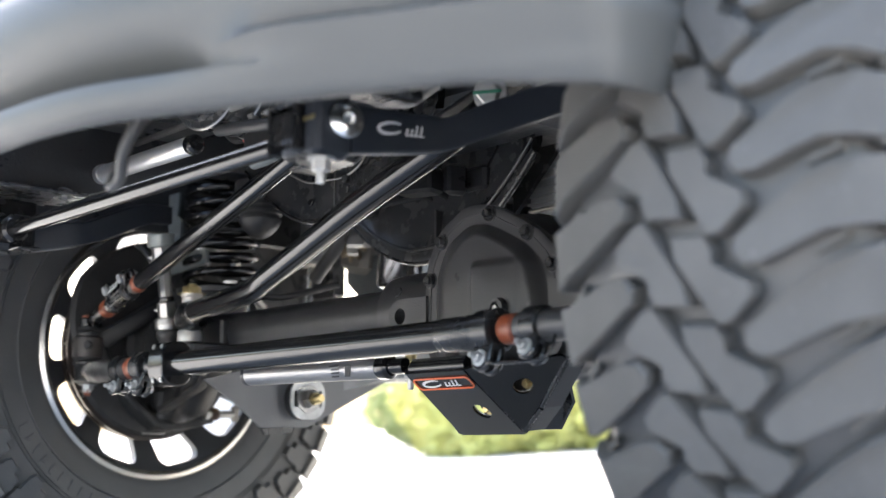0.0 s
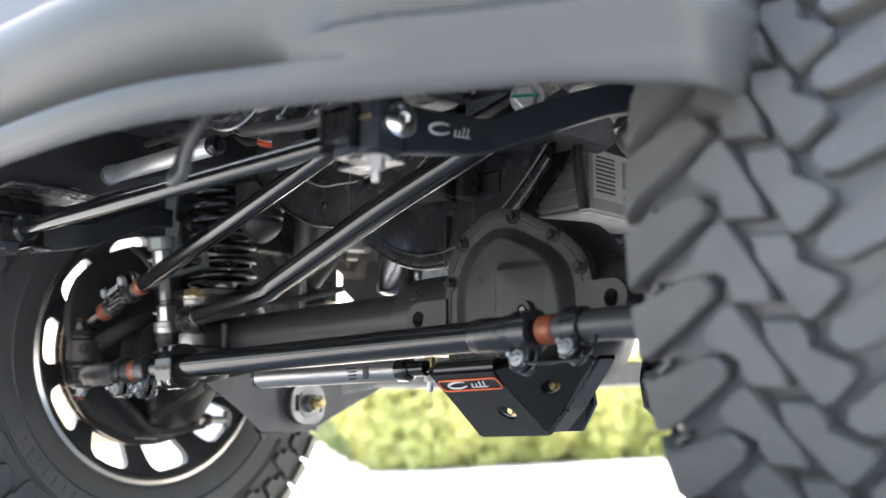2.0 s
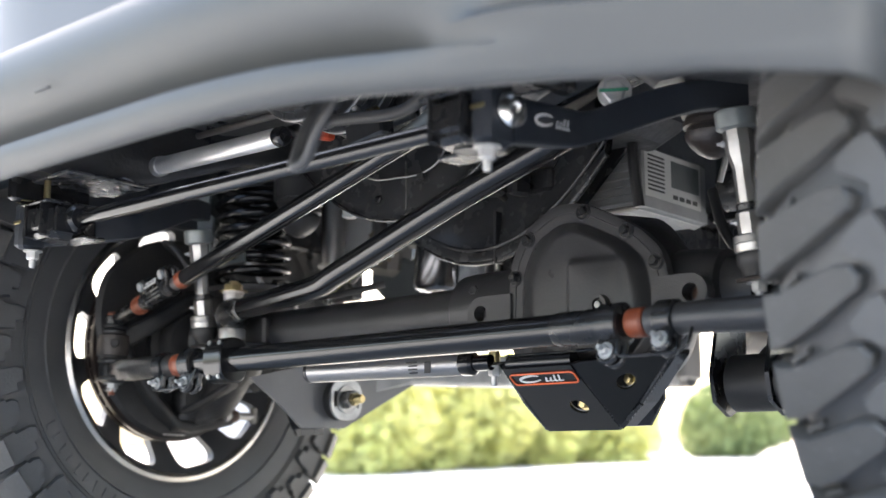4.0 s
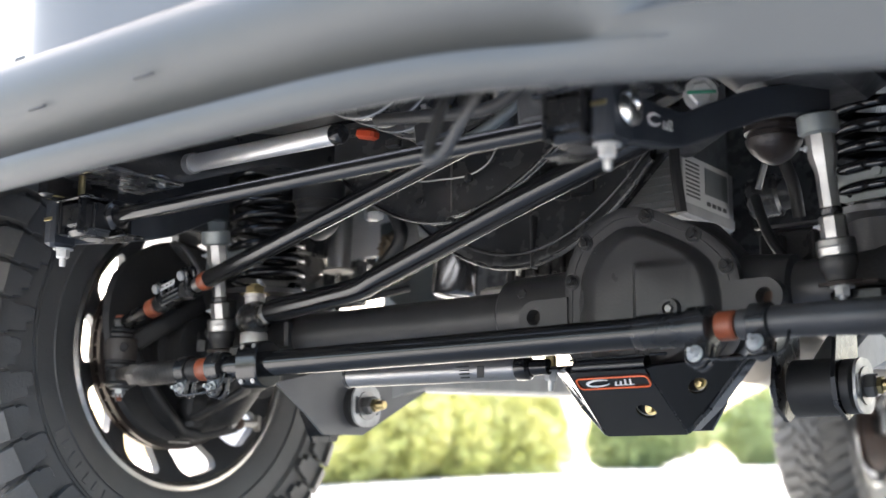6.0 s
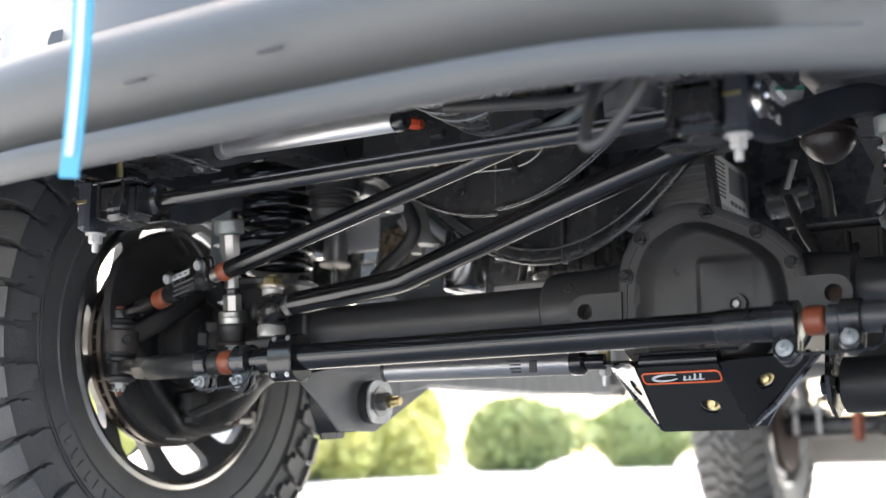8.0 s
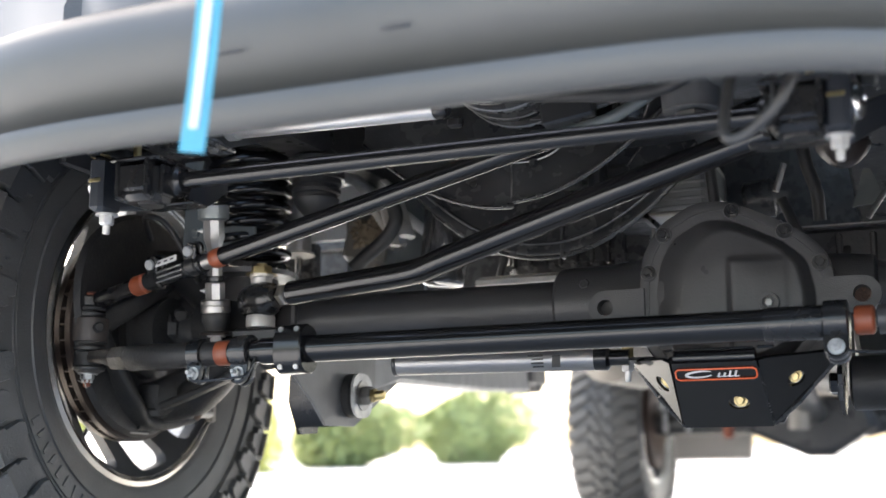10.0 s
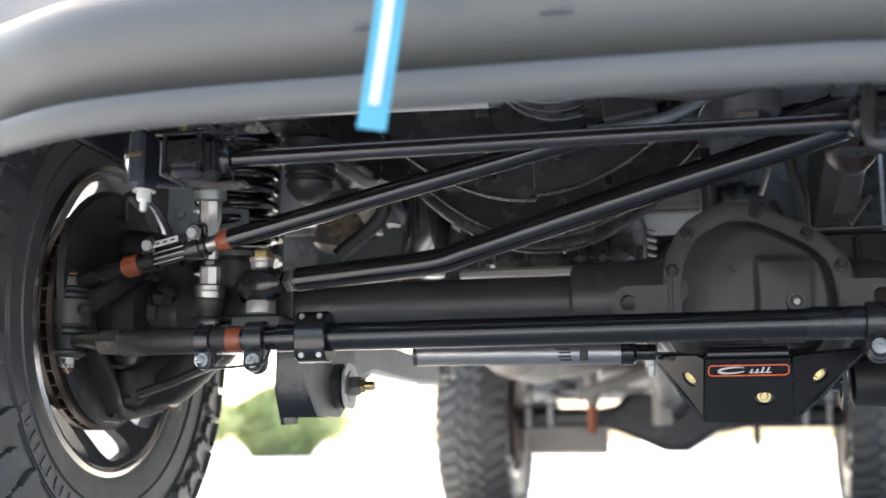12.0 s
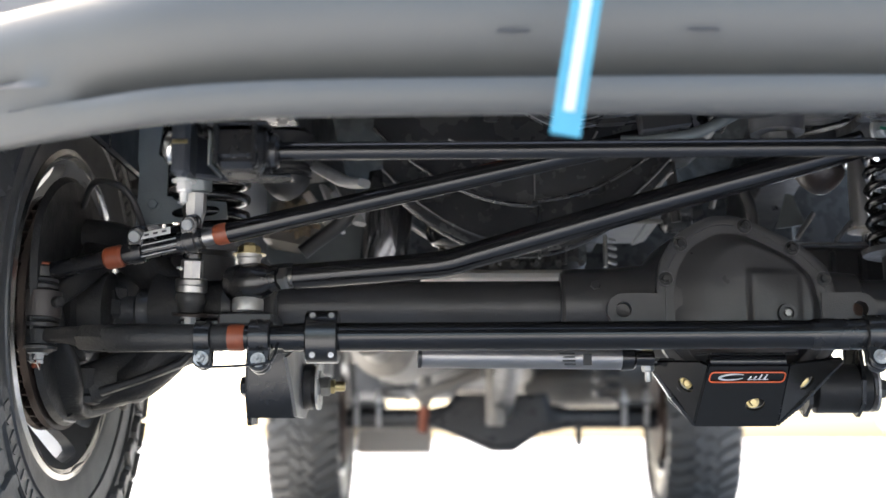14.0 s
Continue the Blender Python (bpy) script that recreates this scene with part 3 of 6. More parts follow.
    rings = [[skin(f, k) + Vector((0, 0.014 if i == 0 else (0.0015 if i == 1 else 0), 0)) for k in range(N)] for i, f in enumerate(fs)]
    cov.loft(rings)
    cover = part("differential_cover", cov, COVER, ax, "ribbed black differential cover with bolted flange", 60)
    for bx, bz in ((0.141, 0.474), (0.17, 0.522), (0.266, 0.55), (0.335, 0.518), (0.381, 0.468), (0.135, 0.39), (0.385, 0.39), (0.175, 0.33), (0.26, 0.30), (0.342, 0.33)):
        dirn = Vector((bx - ox, bz - oz, 0)).normalized()
        e = max(border, key=lambda p: (Vector((p.x - ox, p.y - oz, 0)).normalized()).dot(dirn))
        at = Vector((ox + (e.x - ox) * 0.905, yf - 0.005, oz + (e.y - oz) * 0.905))
        part("bolt_pad", Shape().lathe([(0, 0.0120), (0.0025, 0.0110)], at, (0, -1, 0), 20), CAST, cover)
        bolt(ax, at + Vector((0, -0.0025, 0)), (0, -1, 0), 0.0066, 0.007, SATIN, 0.002, name="cover_bolt")
    part("sealant", Shape().tube(bezier([(0.401, -0.056, 0.40), (0.402, -0.060, 0.415), (0.399, -0.058, 0.430), (0.400, -0.056, 0.442)], 4), 0.0042, 8), LABELPAPER, cover, "pale bead of squeezed sealant")
    part("filler_plug", hexagon((0.313, -0.1015, 0.414), (0, -1, 0), 0.0055, 0.004), STEEL, ax, "bare steel plug")
    part("plug_boss", Shape().lathe([(0, 0.0140), (0.009, 0.0128), (0.009, 0.0085), (0.004, 0.0080)], (0.313, -0.0955, 0.414), (0, -1, 0), 22), CAST, ax)
    # knuckle yokes at both ends
    for sx in (-1, 1):
        yoke = Shape()
        yoke.tube(bezier([(sx * 0.55, 0.03, 0.44), (sx * 0.62, 0.035, 0.50), (sx * 0.68, 0.04, 0.545), (sx * 0.735, 0.045, 0.555)], 5), [0.045] * 4 + [0.036] * 6 + [0.03] * 6, 20)
        yoke.tube(bezier([(sx * 0.55, 0.03, 0.43), (sx * 0.61, 0.04, 0.365), (sx * 0.67, 0.05, 0.325), (sx * 0.74, 0.05, 0.315)], 5), [0.045] * 4 + [0.036] * 6 + [0.03] * 6, 20)
        yoke.tube([(sx * 0.50, 0.012, 0.438), (sx * 0.56, 0.02, 0.438), (sx * 0.60, 0.03, 0.438)], [0.041, 0.056, 0.062], 28)
        part("steering_yoke", yoke, KNUCKLE, ax)
        joint = Shape().lathe([(0, 0.026), (0.012, 0.034), (0.03, 0.034), (0.036, 0.022), (0.06, 0.022)], (sx * 0.61, 0.03, 0.438), (sx, 0, 0), 24)
        joint.box((sx * 0.69, 0.035, 0.44), (0.06, 0.05, 0.085), edge=0.012).box((sx * 0.69, 0.035, 0.44), (0.05, 0.09, 0.045), edge=0.012)
        part("drive_joint", joint, DIRTY, ax, "dusty black universal joint")
    return ax


axle = front_axle()


def weld(path, radius, parent, mat=SATIN):
    """A bead of overlapping puddles."""
    pts = []
    a, b = Vector(path[0]), Vector(path[1])
    n = max(8, int((b - a).length / 0.0030))
    rad = [radius * (0.74 + 0.30 * (k % 2)) for k in range(n + 1)]
    part("weld_bead", Shape().tube([a.lerp(b, k / n) for k in range(n + 1)], rad, 8), mat, parent)


def logo(parent, at, u, v, length, mat, border=None):
    """A script badge drawn as plain shapes: an open loop and bars."""
    u, v = Vector(u).normalized(), Vector(v).normalized()
    w = u.cross(v)
    at = Vector(at)
    s = Shape()
    loop = [at + u * (-0.20 + 0.21 * math.cos(t)) * length + v * (0.005 + 0.068 * math.sin(t) + 0.02 * math.cos(t)) * length for t in (radians(35 + 290 * k / 24) for k in range(25))]
    s.tube(loop, [length * (0.010 + 0.016 * math.sin(math.pi * k / 24)) for k in range(25)], 6)
    for k in range(4):
        c = at + u * (0.08 + 0.085 * k) * length - v * 0.02 * length
        s.tube([c - v * 0.045 * length - u * 0.015 * length, c + v * (0.045 if k < 2 else 0.09) * length + u * 0.02 * length], length * 0.016, 6)
        s.tube([c - v * 0.045 * length - u * 0.015 * length, c - v * 0.03 * length + u * 0.055 * length], length * 0.011, 6)
    flat = []
    for p in s.v:
        d = (Vector(p) - at).dot(w)
        flat.append(Vector(p) - w * d * 0.85)
    s.v = [tuple(p) for p in flat]
    part("badge_print", s, mat, parent, "plain pale script-like badge")
    if border:
        loop = rounded(length * 1.22, length * 0.24, length * 0.07, 5, 0.04 * length, 0.0)
        pts = [at + u * a + v * b for a, b in loop]
        b = Shape().tube(pts + [pts[0]], length * 0.012, 6, caps=False)
        part("badge_border", b, border, parent, "orange badge outline")


def guard():
    """Folded plate guard under the differential."""
    A, B = Vector((0.192, -0.143, 0.339)), Vector((0.299, -0.143, 0.339))
    C, D = Vector((0.304, -0.039, 0.262)), Vector((0.187, -0.039, 0.262))
    g = part("differential_guard", Shape().tube([A + Vector((0.002, 0.0095, 0.004)), B + Vector((-0.002, 0.0095, 0.004))], 0.0105, 18), GLOSS, truck, "folded gloss-black steel guard plate with welded edges")
    seat = {0: Vector((0.264, -0.066, 0.292)), 1: Vector((0.168, -0.066, 0.319)), 2: Vector((0.335, -0.066, 0.321))}

    def plate(Q, P, R, outline, bolt_at, radius, name):
        """A flat plate through Q, P, R with one hole in front of its bolt."""
        uu = (P - Q).normalized()
        vv = R - Q
        vv = (vv - uu * vv.dot(uu)).normalized()
        n = uu.cross(vv)
        sight = Vector((0.16, -1, -0.08))
        h = bolt_at + sight * ((Q - bolt_at).dot(n) / sight.dot(n))
        flat = lambda p: ((p - Q).dot(uu), (p - Q).dot(vv))
        sheet([flat(p) for p in outline], [circle(*flat(h), radius)], Q, uu, vv, 0.005 if n.y < 0 else -0.005, name, GLOSS, g)
        bolt(g, h + Vector((0, 0.012, 0.001)), (0, -1, -0.12), 0.0060, 0.008, BRASS, 0.0015, name="guard_bolt", label="yellow zinc-plated bolt in a hole")
        part("bolt_boss", Shape().lathe([(0, 0.0155), (0.004, 0.0145)], h + Vector((0, 0.0165, 0.0015)), (0, -1, -0.12), 20), PLASTIC, g)
        part("hole_rim", Shape().tube([h - n * (math.copysign(0.0004, n.y)) + (uu * math.cos(t) + vv * math.sin(t)) * (radius + 0.0006) for t in (2 * math.pi * q / 24 for q in range(25))], 0.0011, 6, caps=False), STEEL, g, "worn bright hole edge")

    plate(D, C, A, (D, C, B, A), seat[0], 0.0135, "front_plate")
    for k, (P, Q, R, S) in enumerate(((A, D, Vector((0.125, -0.056, 0.344)), Vector((0.154, -0.048, 0.300))), (B, C, Vector((0.397, -0.058, 0.350)), Vector((0.341, -0.046, 0.291)))), 1):
        plate(Q, P, R, (Q, P, P + Vector((0, 0.014, 0.014)), R.lerp(P, 0.10) + Vector((0, 0.002, 0.012)), R, S), seat[k], 0.0125, "side_plate")
        if k == 1:
            part("fold", Shape().tube([P + Vector((0, 0.001, 0.003)), Q + Vector((0, 0.001, 0))], 0.0042, 12), GLOSS, g)
        else:
            weld((P.lerp(Q, 0.12) + Vector((0, -0.001, 0.001)), Q.lerp(P, 0.05) + Vector((0, -0.001, 0))), 0.0042, g)
        weld((Q + Vector((0, -0.005, -0.001)), S + Vector((0, -0.005, -0.001))), 0.0034, g)
        weld((S + Vector((0, -0.005, 0)), R + Vector((0, -0.005, 0))), 0.0034, g)
        # folded return behind the outer edge, with its step
        back = Vector((0, 0.034, 0.003))
        part("return_flange", Shape().prism([Q, S, S + back, Q + back], (0, 0, 0.0), (0.0, 0, 0.005)), GLOSS, g)
        part("outer_return", Shape().prism([S, R, R + back, S + back], (0, 0, 0.0), (0.0, 0, 0.005)), GLOSS, g)
        weld((P + Vector((0, 0.010, 0.0150)), R.lerp(P, 0.80) + Vector((0, 0.004, 0.0140))), 0.0022, g)
    weld((A + Vector((0.004, 0.007, 0.0138)), B + Vector((-0.004, 0.007, 0.0138))), 0.0024, g)
    # badge
    v = (A - D).normalized()
    n = Vector((1, 0, 0)).cross(v)
    if n.y > 0:
        n = -n
    logo(g, Vector((0.2425, -0.1265, 0.3265)) + n * 0.0062, (1, 0, 0), v, 0.084, WHITE, ORANGEPRINT)
    # hollow box behind the plates, up to the housing
    s = Shape().prism([Vector((0.150, -0.04, 0.352)), Vector((0.352, -0.04, 0.345)), Vector((0.330, 0.0, 0.300)), Vector((0.310, -0.005, 0.265)), Vector((0.194, -0.005, 0.265)), Vector((0.160, 0.0, 0.300))], (0, 0.02, 0), (0, 0.026, 0))
    part("back_plate", s, SATIN, g)
    return g


guard()

# ---- steering links ----
def clamp(parent, at, axis, radius, width, ear, down, mat=SATIN, nut=ZINC, flat=False):
    """Split clamp: a band, two rounded ears and a bolt through them."""
    u = Vector(axis).normalized()
    d = Vector(down).normalized()
    c = Vector(at)
    band = Shape().lathe([(-width / 2, radius * 0.9), (-width / 2, radius), (-width / 2 + 0.002, radius + 0.004), (width / 2 - 0.002, radius + 0.004), (width / 2, radius), (width / 2, radius * 0.9)], c, u, 28)
    side = u.cross(d).normalized()
    q = c + d * (radius + ear * 0.52)
    r = max(width * 0.5, 0.0125)
    arc = [u * r * math.cos(t) + d * r * math.sin(t) for t in (math.pi * k / 10 for k in range(11))]
    ends = [u * -width / 2 - d * (ear * 0.52 + radius * 0.4), u * width / 2 - d * (ear * 0.52 + radius * 0.4)]
    for k in (-1, 1):
        band.prism([q + p for p in arc + ends], side * (k * 0.0075 - 0.0045), side * (k * 0.0075 + 0.0045), 0.0018)
    ob = part("pipe_clamp", band, mat, parent)
    if side.y > 0:
        side = -side
    if flat:
        part("bolt", Shape().lathe([(0, 0.008), (0.004, 0.008), (0.005, 0.007)], q + side * 0.012, side, 22), nut, ob, "round grey bolt head")
    else:
        bolt(ob, q + side * 0.012, side, 0.0066, 0.007, nut, 0.0018, 0.008)
    bolt(ob, q - side * 0.012, -side, 0.0070, 0.006, nut, 0.002)
    return ob


def tie_rod():
    a, b = Vector((-0.345, -0.187, 0.3725)), Vector((0.372, -0.196, 0.3735))
    u = (b - a).normalized()
    at = lambda x: a + u * ((x - a.x) / u.x)
    s = Shape().tube([at(-0.385), at(0.345)], 0.0193, 36)
    rod = part("tie_rod", s, GLOSS, truck, "gloss black tie rod tube with a highlight")
    part("rod_sleeve", Shape().tube([at(0.318), at(0.322), at(0.388), at(0.392)], [0.0195, 0.021, 0.021, 0.019], 32), SATIN, rod)
    part("rod_neck", Shape().tube([at(-0.47), at(-0.385)], 0.0165, 28), GLOSS, rod)
    # two-piece clamp for the damper
    c = at(-0.333)
    rings = []
    for dx, k in ((-0.022, 0.93), (-0.020, 1.0), (0.020, 1.0), (0.022, 0.93)):
        ring = []
        for q in range(32):
            t = 2 * math.pi * q / 32
            ca, sa = math.cos(t), math.sin(t)
            ring.append(c + u * dx + Vector((0, 0.029 * k * math.copysign(abs(ca) ** 0.85, ca), 0.0355 * k * math.copysign(abs(sa) ** 0.75, sa))))
        rings.append(ring)
    k = part("damper_clamp", Shape().loft(rings), GLOSS, rod, "black machined clamp block")
    for dx in (-0.011, 0.014):
        for dz in (-0.026, 0.026):
            p = c + Vector((dx, -0.0228, dz))
            part("screw_bore", Shape().lathe([(0, 0.0050), (0.0016, 0.0050), (0.0016, 0.0038), (0.0006, 0.0038)], p, (0, -1, 0.25 * dz / 0.026), 16), PLASTIC, k)
            part("cap_screw", Shape().lathe([(0, 0.0036), (0.0030, 0.0034), (0.0030, 0.0019), (0.001, 0.0019)], p, (0, -1, 0.25 * dz / 0.026), 16), ZINC, k)
    # passenger end: clamp, boot, clamp, forged end
    clamp(rod, at(-0.417), u, 0.0205, 0.030, 0.026, (0, -0.15, -1))
    part("boot", Shape().tube([at(-0.438), at(-0.442), at(-0.459), at(-0.463)], [0.017, 0.0185, 0.0185, 0.016], 26), ORANGE, rod, "orange rubber boot")
    clamp(rod, at(-0.494), u, 0.0185, 0.024, 0.024, (0, -0.1, -1))
    e = Shape().tube([at(-0.46), at(-0.52), (-0.585, -0.176, 0.3735), (-0.630, -0.163, 0.3745), (-0.634, -0.1615, 0.3745)], [0.0178, 0.0185, 0.0195, 0.0195, 0.017], 30)
    e.tube([(-0.630, -0.163, 0.3745), (-0.668, -0.150, 0.3765), (-0.674, -0.148, 0.377)], [0.0205, 0.0195, 0.015], 6)
    e.forging(bezier([(-0.665, -0.151, 0.377), (-0.695, -0.141, 0.3815), (-0.720, -0.132, 0.382), (-0.742, -0.124, 0.381)], 4), [(0.014, 0.015), (0.013, 0.011), (0.017, 0.011)])
    e.lathe([(-0.012, 0.022), (-0.010, 0.0255), (0.010, 0.0262), (0.013, 0.022)], (-0.743, -0.123, 0.380), (0, 0, 1), 32)
    part("rod_end", e, KNUCKLE, rod, "forged black tie rod end with a faceted shoulder")
    part("stud_boot", Shape().lathe([(0.012, 0.022), (0.014, 0.0285), (0.019, 0.029), (0.021, 0.0245), (0.024, 0.0285), (0.029, 0.028), (0.031, 0.022)], (-0.743, -0.123, 0.38), (0, 0, 1), 32), SOFT, rod, "ribbed black rubber boot")
    part("stud_boot", Shape().lathe([(0.011, 0.022), (0.013, 0.0275), (0.017, 0.027), (0.019, 0.022), (0.022, 0.018)], (-0.743, -0.123, 0.38), (0, 0, -1), 32), SOFT, rod)
    part("stud_washer", Shape().lathe([(0, 0.0160), (0.0022, 0.0160)], (-0.743, -0.123, 0.3585), (0, 0, -1), 26), ZINC, rod)
    bolt(rod, (-0.743, -0.123, 0.3565), (0, 0, -1), 0.0112, 0.0085, ZINC, name="castle_nut", label="zinc-plated castle nut")
    for k in range(6):
        t = math.pi * k / 3 + 0.2
        part("castle_tooth", Shape().box((-0.743 + 0.0076 * math.cos(t), -0.123 + 0.0076 * math.sin(t), 0.3458), (0.0042, 0.0042, 0.005), Matrix.Rotation(t, 3, "Z"), 0.0006), ZINC, rod)
    part("stud_tip", Shape().lathe([(0, 0.0066), (0.012, 0.0062), (0.014, 0.005)], (-0.743, -0.123, 0.351), (0, 0, -1), 14), ORANGE, rod, "orange-rusted stud end")
    part("cotter_pin", Shape().tube([(-0.765, -0.138, 0.361), (-0.757, -0.136, 0.349), (-0.746, -0.134, 0.3445), (-0.738, -0.134, 0.343), (-0.733, -0.136, 0.334)], 0.0011, 6), STEEL, rod)
    wire = bezier([(-0.500, -0.205, 0.352), (-0.494, -0.207, 0.335), (-0.478, -0.208, 0.331), (-0.42, -0.208, 0.334), (-0.398, -0.206, 0.340), (-0.392, -0.2, 0.362)], 5)
    part("retaining_wire", Shape().tube(wire, 0.002, 8), SATIN, rod)
    # driver end
    clamp(rod, at(0.402), u, 0.0215, 0.030, 0.028, (0, -0.25, -1))
    part("boot", Shape().tube([at(0.423), at(0.426), at(0.443), at(0.446)], [0.016, 0.0175, 0.0175, 0.015], 26), ORANGE, rod, "orange rubber boot")
    clamp(rod, at(0.476), u, 0.019, 0.026, 0.022, (0, -0.35, -0.9))
    e = Shape().tube([at(0.45), at(0.52), (0.62, -0.175, 0.374), (0.69, -0.143, 0.376), (0.742, -0.124, 0.378)], [0.0175, 0.0185, 0.021, 0.0155, 0.016], 24)
    e.lathe([(-0.018, 0.020), (-0.012, 0.026), (0.012, 0.027), (0.018, 0.022)], (0.743, -0.123, 0.380), (0, 0, 1), 28)
    part("rod_end", e, CAST, rod, "forged black tie rod end")
    wire = bezier([(0.41, -0.214, 0.338), (0.43, -0.222, 0.334), (0.485, -0.222, 0.334), (0.508, -0.218, 0.340), (0.512, -0.21, 0.362)], 5)
    part("retaining_wire", Shape().tube(wire, 0.002, 8), SATIN, rod)
    # stabiliser behind the rod
    l, r = Vector((-0.205, -0.122, 0.3525)), Vector((0.084, -0.092, 0.352))
    w = (r - l).normalized()
    d = Shape().lathe([(0, 0.014), (0.003, 0.0165), ((r - l).length - 0.004, 0.0165), ((r - l).length, 0.014)], l, w, 32)
    damper = part("steering_damper", d, DAMPER, truck, "grey metal steering damper cylinder")
    part("end_ring", Shape().lathe([(-0.003, 0.0150), (-0.003, 0.0172), (0.002, 0.0172), (0.002, 0.0150)], l, w, 30), PLASTIC, damper)
    part("end_cap", Shape().lathe([(0, 0.0145), (0.004, 0.0172), (0.020, 0.0172), (0.024, 0.013)], r - w * 0.010, w, 28).tube([r + w * 0.01, r + w * 0.04], 0.011, 16), GLOSS, damper)
    for k in range(4):
        q = l + w * (0.206 + 0.0015 * k) + Vector((0, -0.0166, 0.004 - 0.005 * k))
        part("print_bar", Shape().box(q, (0.022 - 0.002 * k, 0.0012, 0.0022), edge=0.0004), BLACKPRINT, damper)
    part("print_bar", Shape().box(l + w * 0.235 + Vector((0, -0.0166, -0.004)), (0.012, 0.0012, 0.016), edge=0.0004), BLACKPRINT, damper)
    bolt(damper, (0.118, -0.074, 0.348), (0, 0, -1), 0.009, 0.012, ZINC, 0.002, 0.014, "damper_stud", "zinc nut on a yellow stud")
    part("stud_spacer", Shape().lathe([(0, 0.008), (0.016, 0.008)], (0.118, -0.074, 0.352), (0, 0, 1), 16), BRASS, damper)
    part("stud_bracket", Shape().box((0.128, -0.066, 0.3505), (0.055, 0.036, 0.004), edge=0.0015), SATIN, damper)
    return rod


tie_rod()


def drag_link():
    a, b = Vector((-0.744, -0.125, 0.471)), Vector((-0.476, -0.170, 0.518))
    far = Vector((0.16, -0.262, 0.640))
    s = Shape().tube([b, b.lerp(far, 0.02), far], [0.013, 0.0145, 0.0145], 28)
    link = part("drag_link", s, GLOSS, truck, "gloss black steering drag link tube")
    at = lambda t: a.lerp(b, t)
    u = (b - a).normalized()
    part("boot", Shape().tube([at(1.035), at(1.02), at(0.975), at(0.96)], [0.0135, 0.0150, 0.0150, 0.013], 24), ORANGE, link, "orange rubber boot")
    part("threaded_end", Shape().tube([at(0.97), at(0.88)], 0.0115, 20), STEEL, link)
    part("adjuster", Shape().tube([at(0.90), at(0.46)], 0.0120, 22).tube([at(0.52), at(0.475)], 0.0145, 22).tube([at(0.89), at(0.77)], 0.0150, 22), SATIN, link, "slotted black adjuster sleeve")
    for t in (0.83, 0.545):
        clamp(link, at(t), u, 0.0135, 0.020, 0.020, (0, -0.3, 1), SATIN, MODULE, True)
    for k in range(3):
        part("sleeve_slot", Shape().tube([at(0.76) + Vector((0, -0.0122, 0.006 - 0.008 * k)), at(0.57) + Vector((0, -0.0122, 0.006 - 0.008 * k))], 0.0012, 6), DAMPER, link)
    lab = at(0.65) + Vector((0, -0.016, 0.018))
    m = Matrix((u, Vector((0, -1, 0.2)).normalized().cross(u) * -1, Vector((0, -1, 0.2)).normalized())).transposed()
    tag = part("tag", Shape().box(lab, (0.044, 0.010, 0.0015), m, 0.0005), LABELPAPER, link, "pale printed tag")
    for k in range(3):
        part("print_bar", Shape().box(lab + u * (-0.013 + 0.013 * k) + Vector((0, -0.0012, 0)), (0.007, 0.003, 0.001), m, 0.0003), BLACKPRINT, tag)
    part("boot", Shape().tube([at(0.465), at(0.455), at(0.38), at(0.365)], [0.0135, 0.016, 0.016, 0.013], 24), ORANGE, link, "orange rubber boot")
    e = Shape().tube([at(0.40), at(0.3), at(0.12), at(0.02)], [0.0120, 0.0120, 0.0125, 0.012], 22)
    e.lathe([(-0.008, 0.020), (-0.006, 0.0235), (0.007, 0.0240), (0.011, 0.020)], a, (0, 0, 1), 30)
    part("rod_end", e, SATIN, link)
    part("stud_boot", Shape().lathe([(-0.007, 0.020), (-0.009, 0.0265), (-0.013, 0.027), (-0.015, 0.0235), (-0.018, 0.0275), (-0.023, 0.027), (-0.026, 0.020)], a, (0, 0, 1), 30), SOFT, link, "ribbed black rubber boot")
    part("cap", Shape().lathe([(0.009, 0.0205), (0.013, 0.0205), (0.016, 0.016), (0.017, 0.008)], a, (0, 0, 1), 28), ORANGE, link, "orange-rusted cap")
    # pitman arm at the far end
    p = Shape().tube([far + Vector((0.02, -0.01, 0.0)), far + Vector((0.05, -0.05, 0.05)), far + Vector((0.09, -0.06, 0.09))], [0.02, 0.022, 0.03], 20)
    part("pitman_arm", p, SATIN, link)
    return link


drag_link()


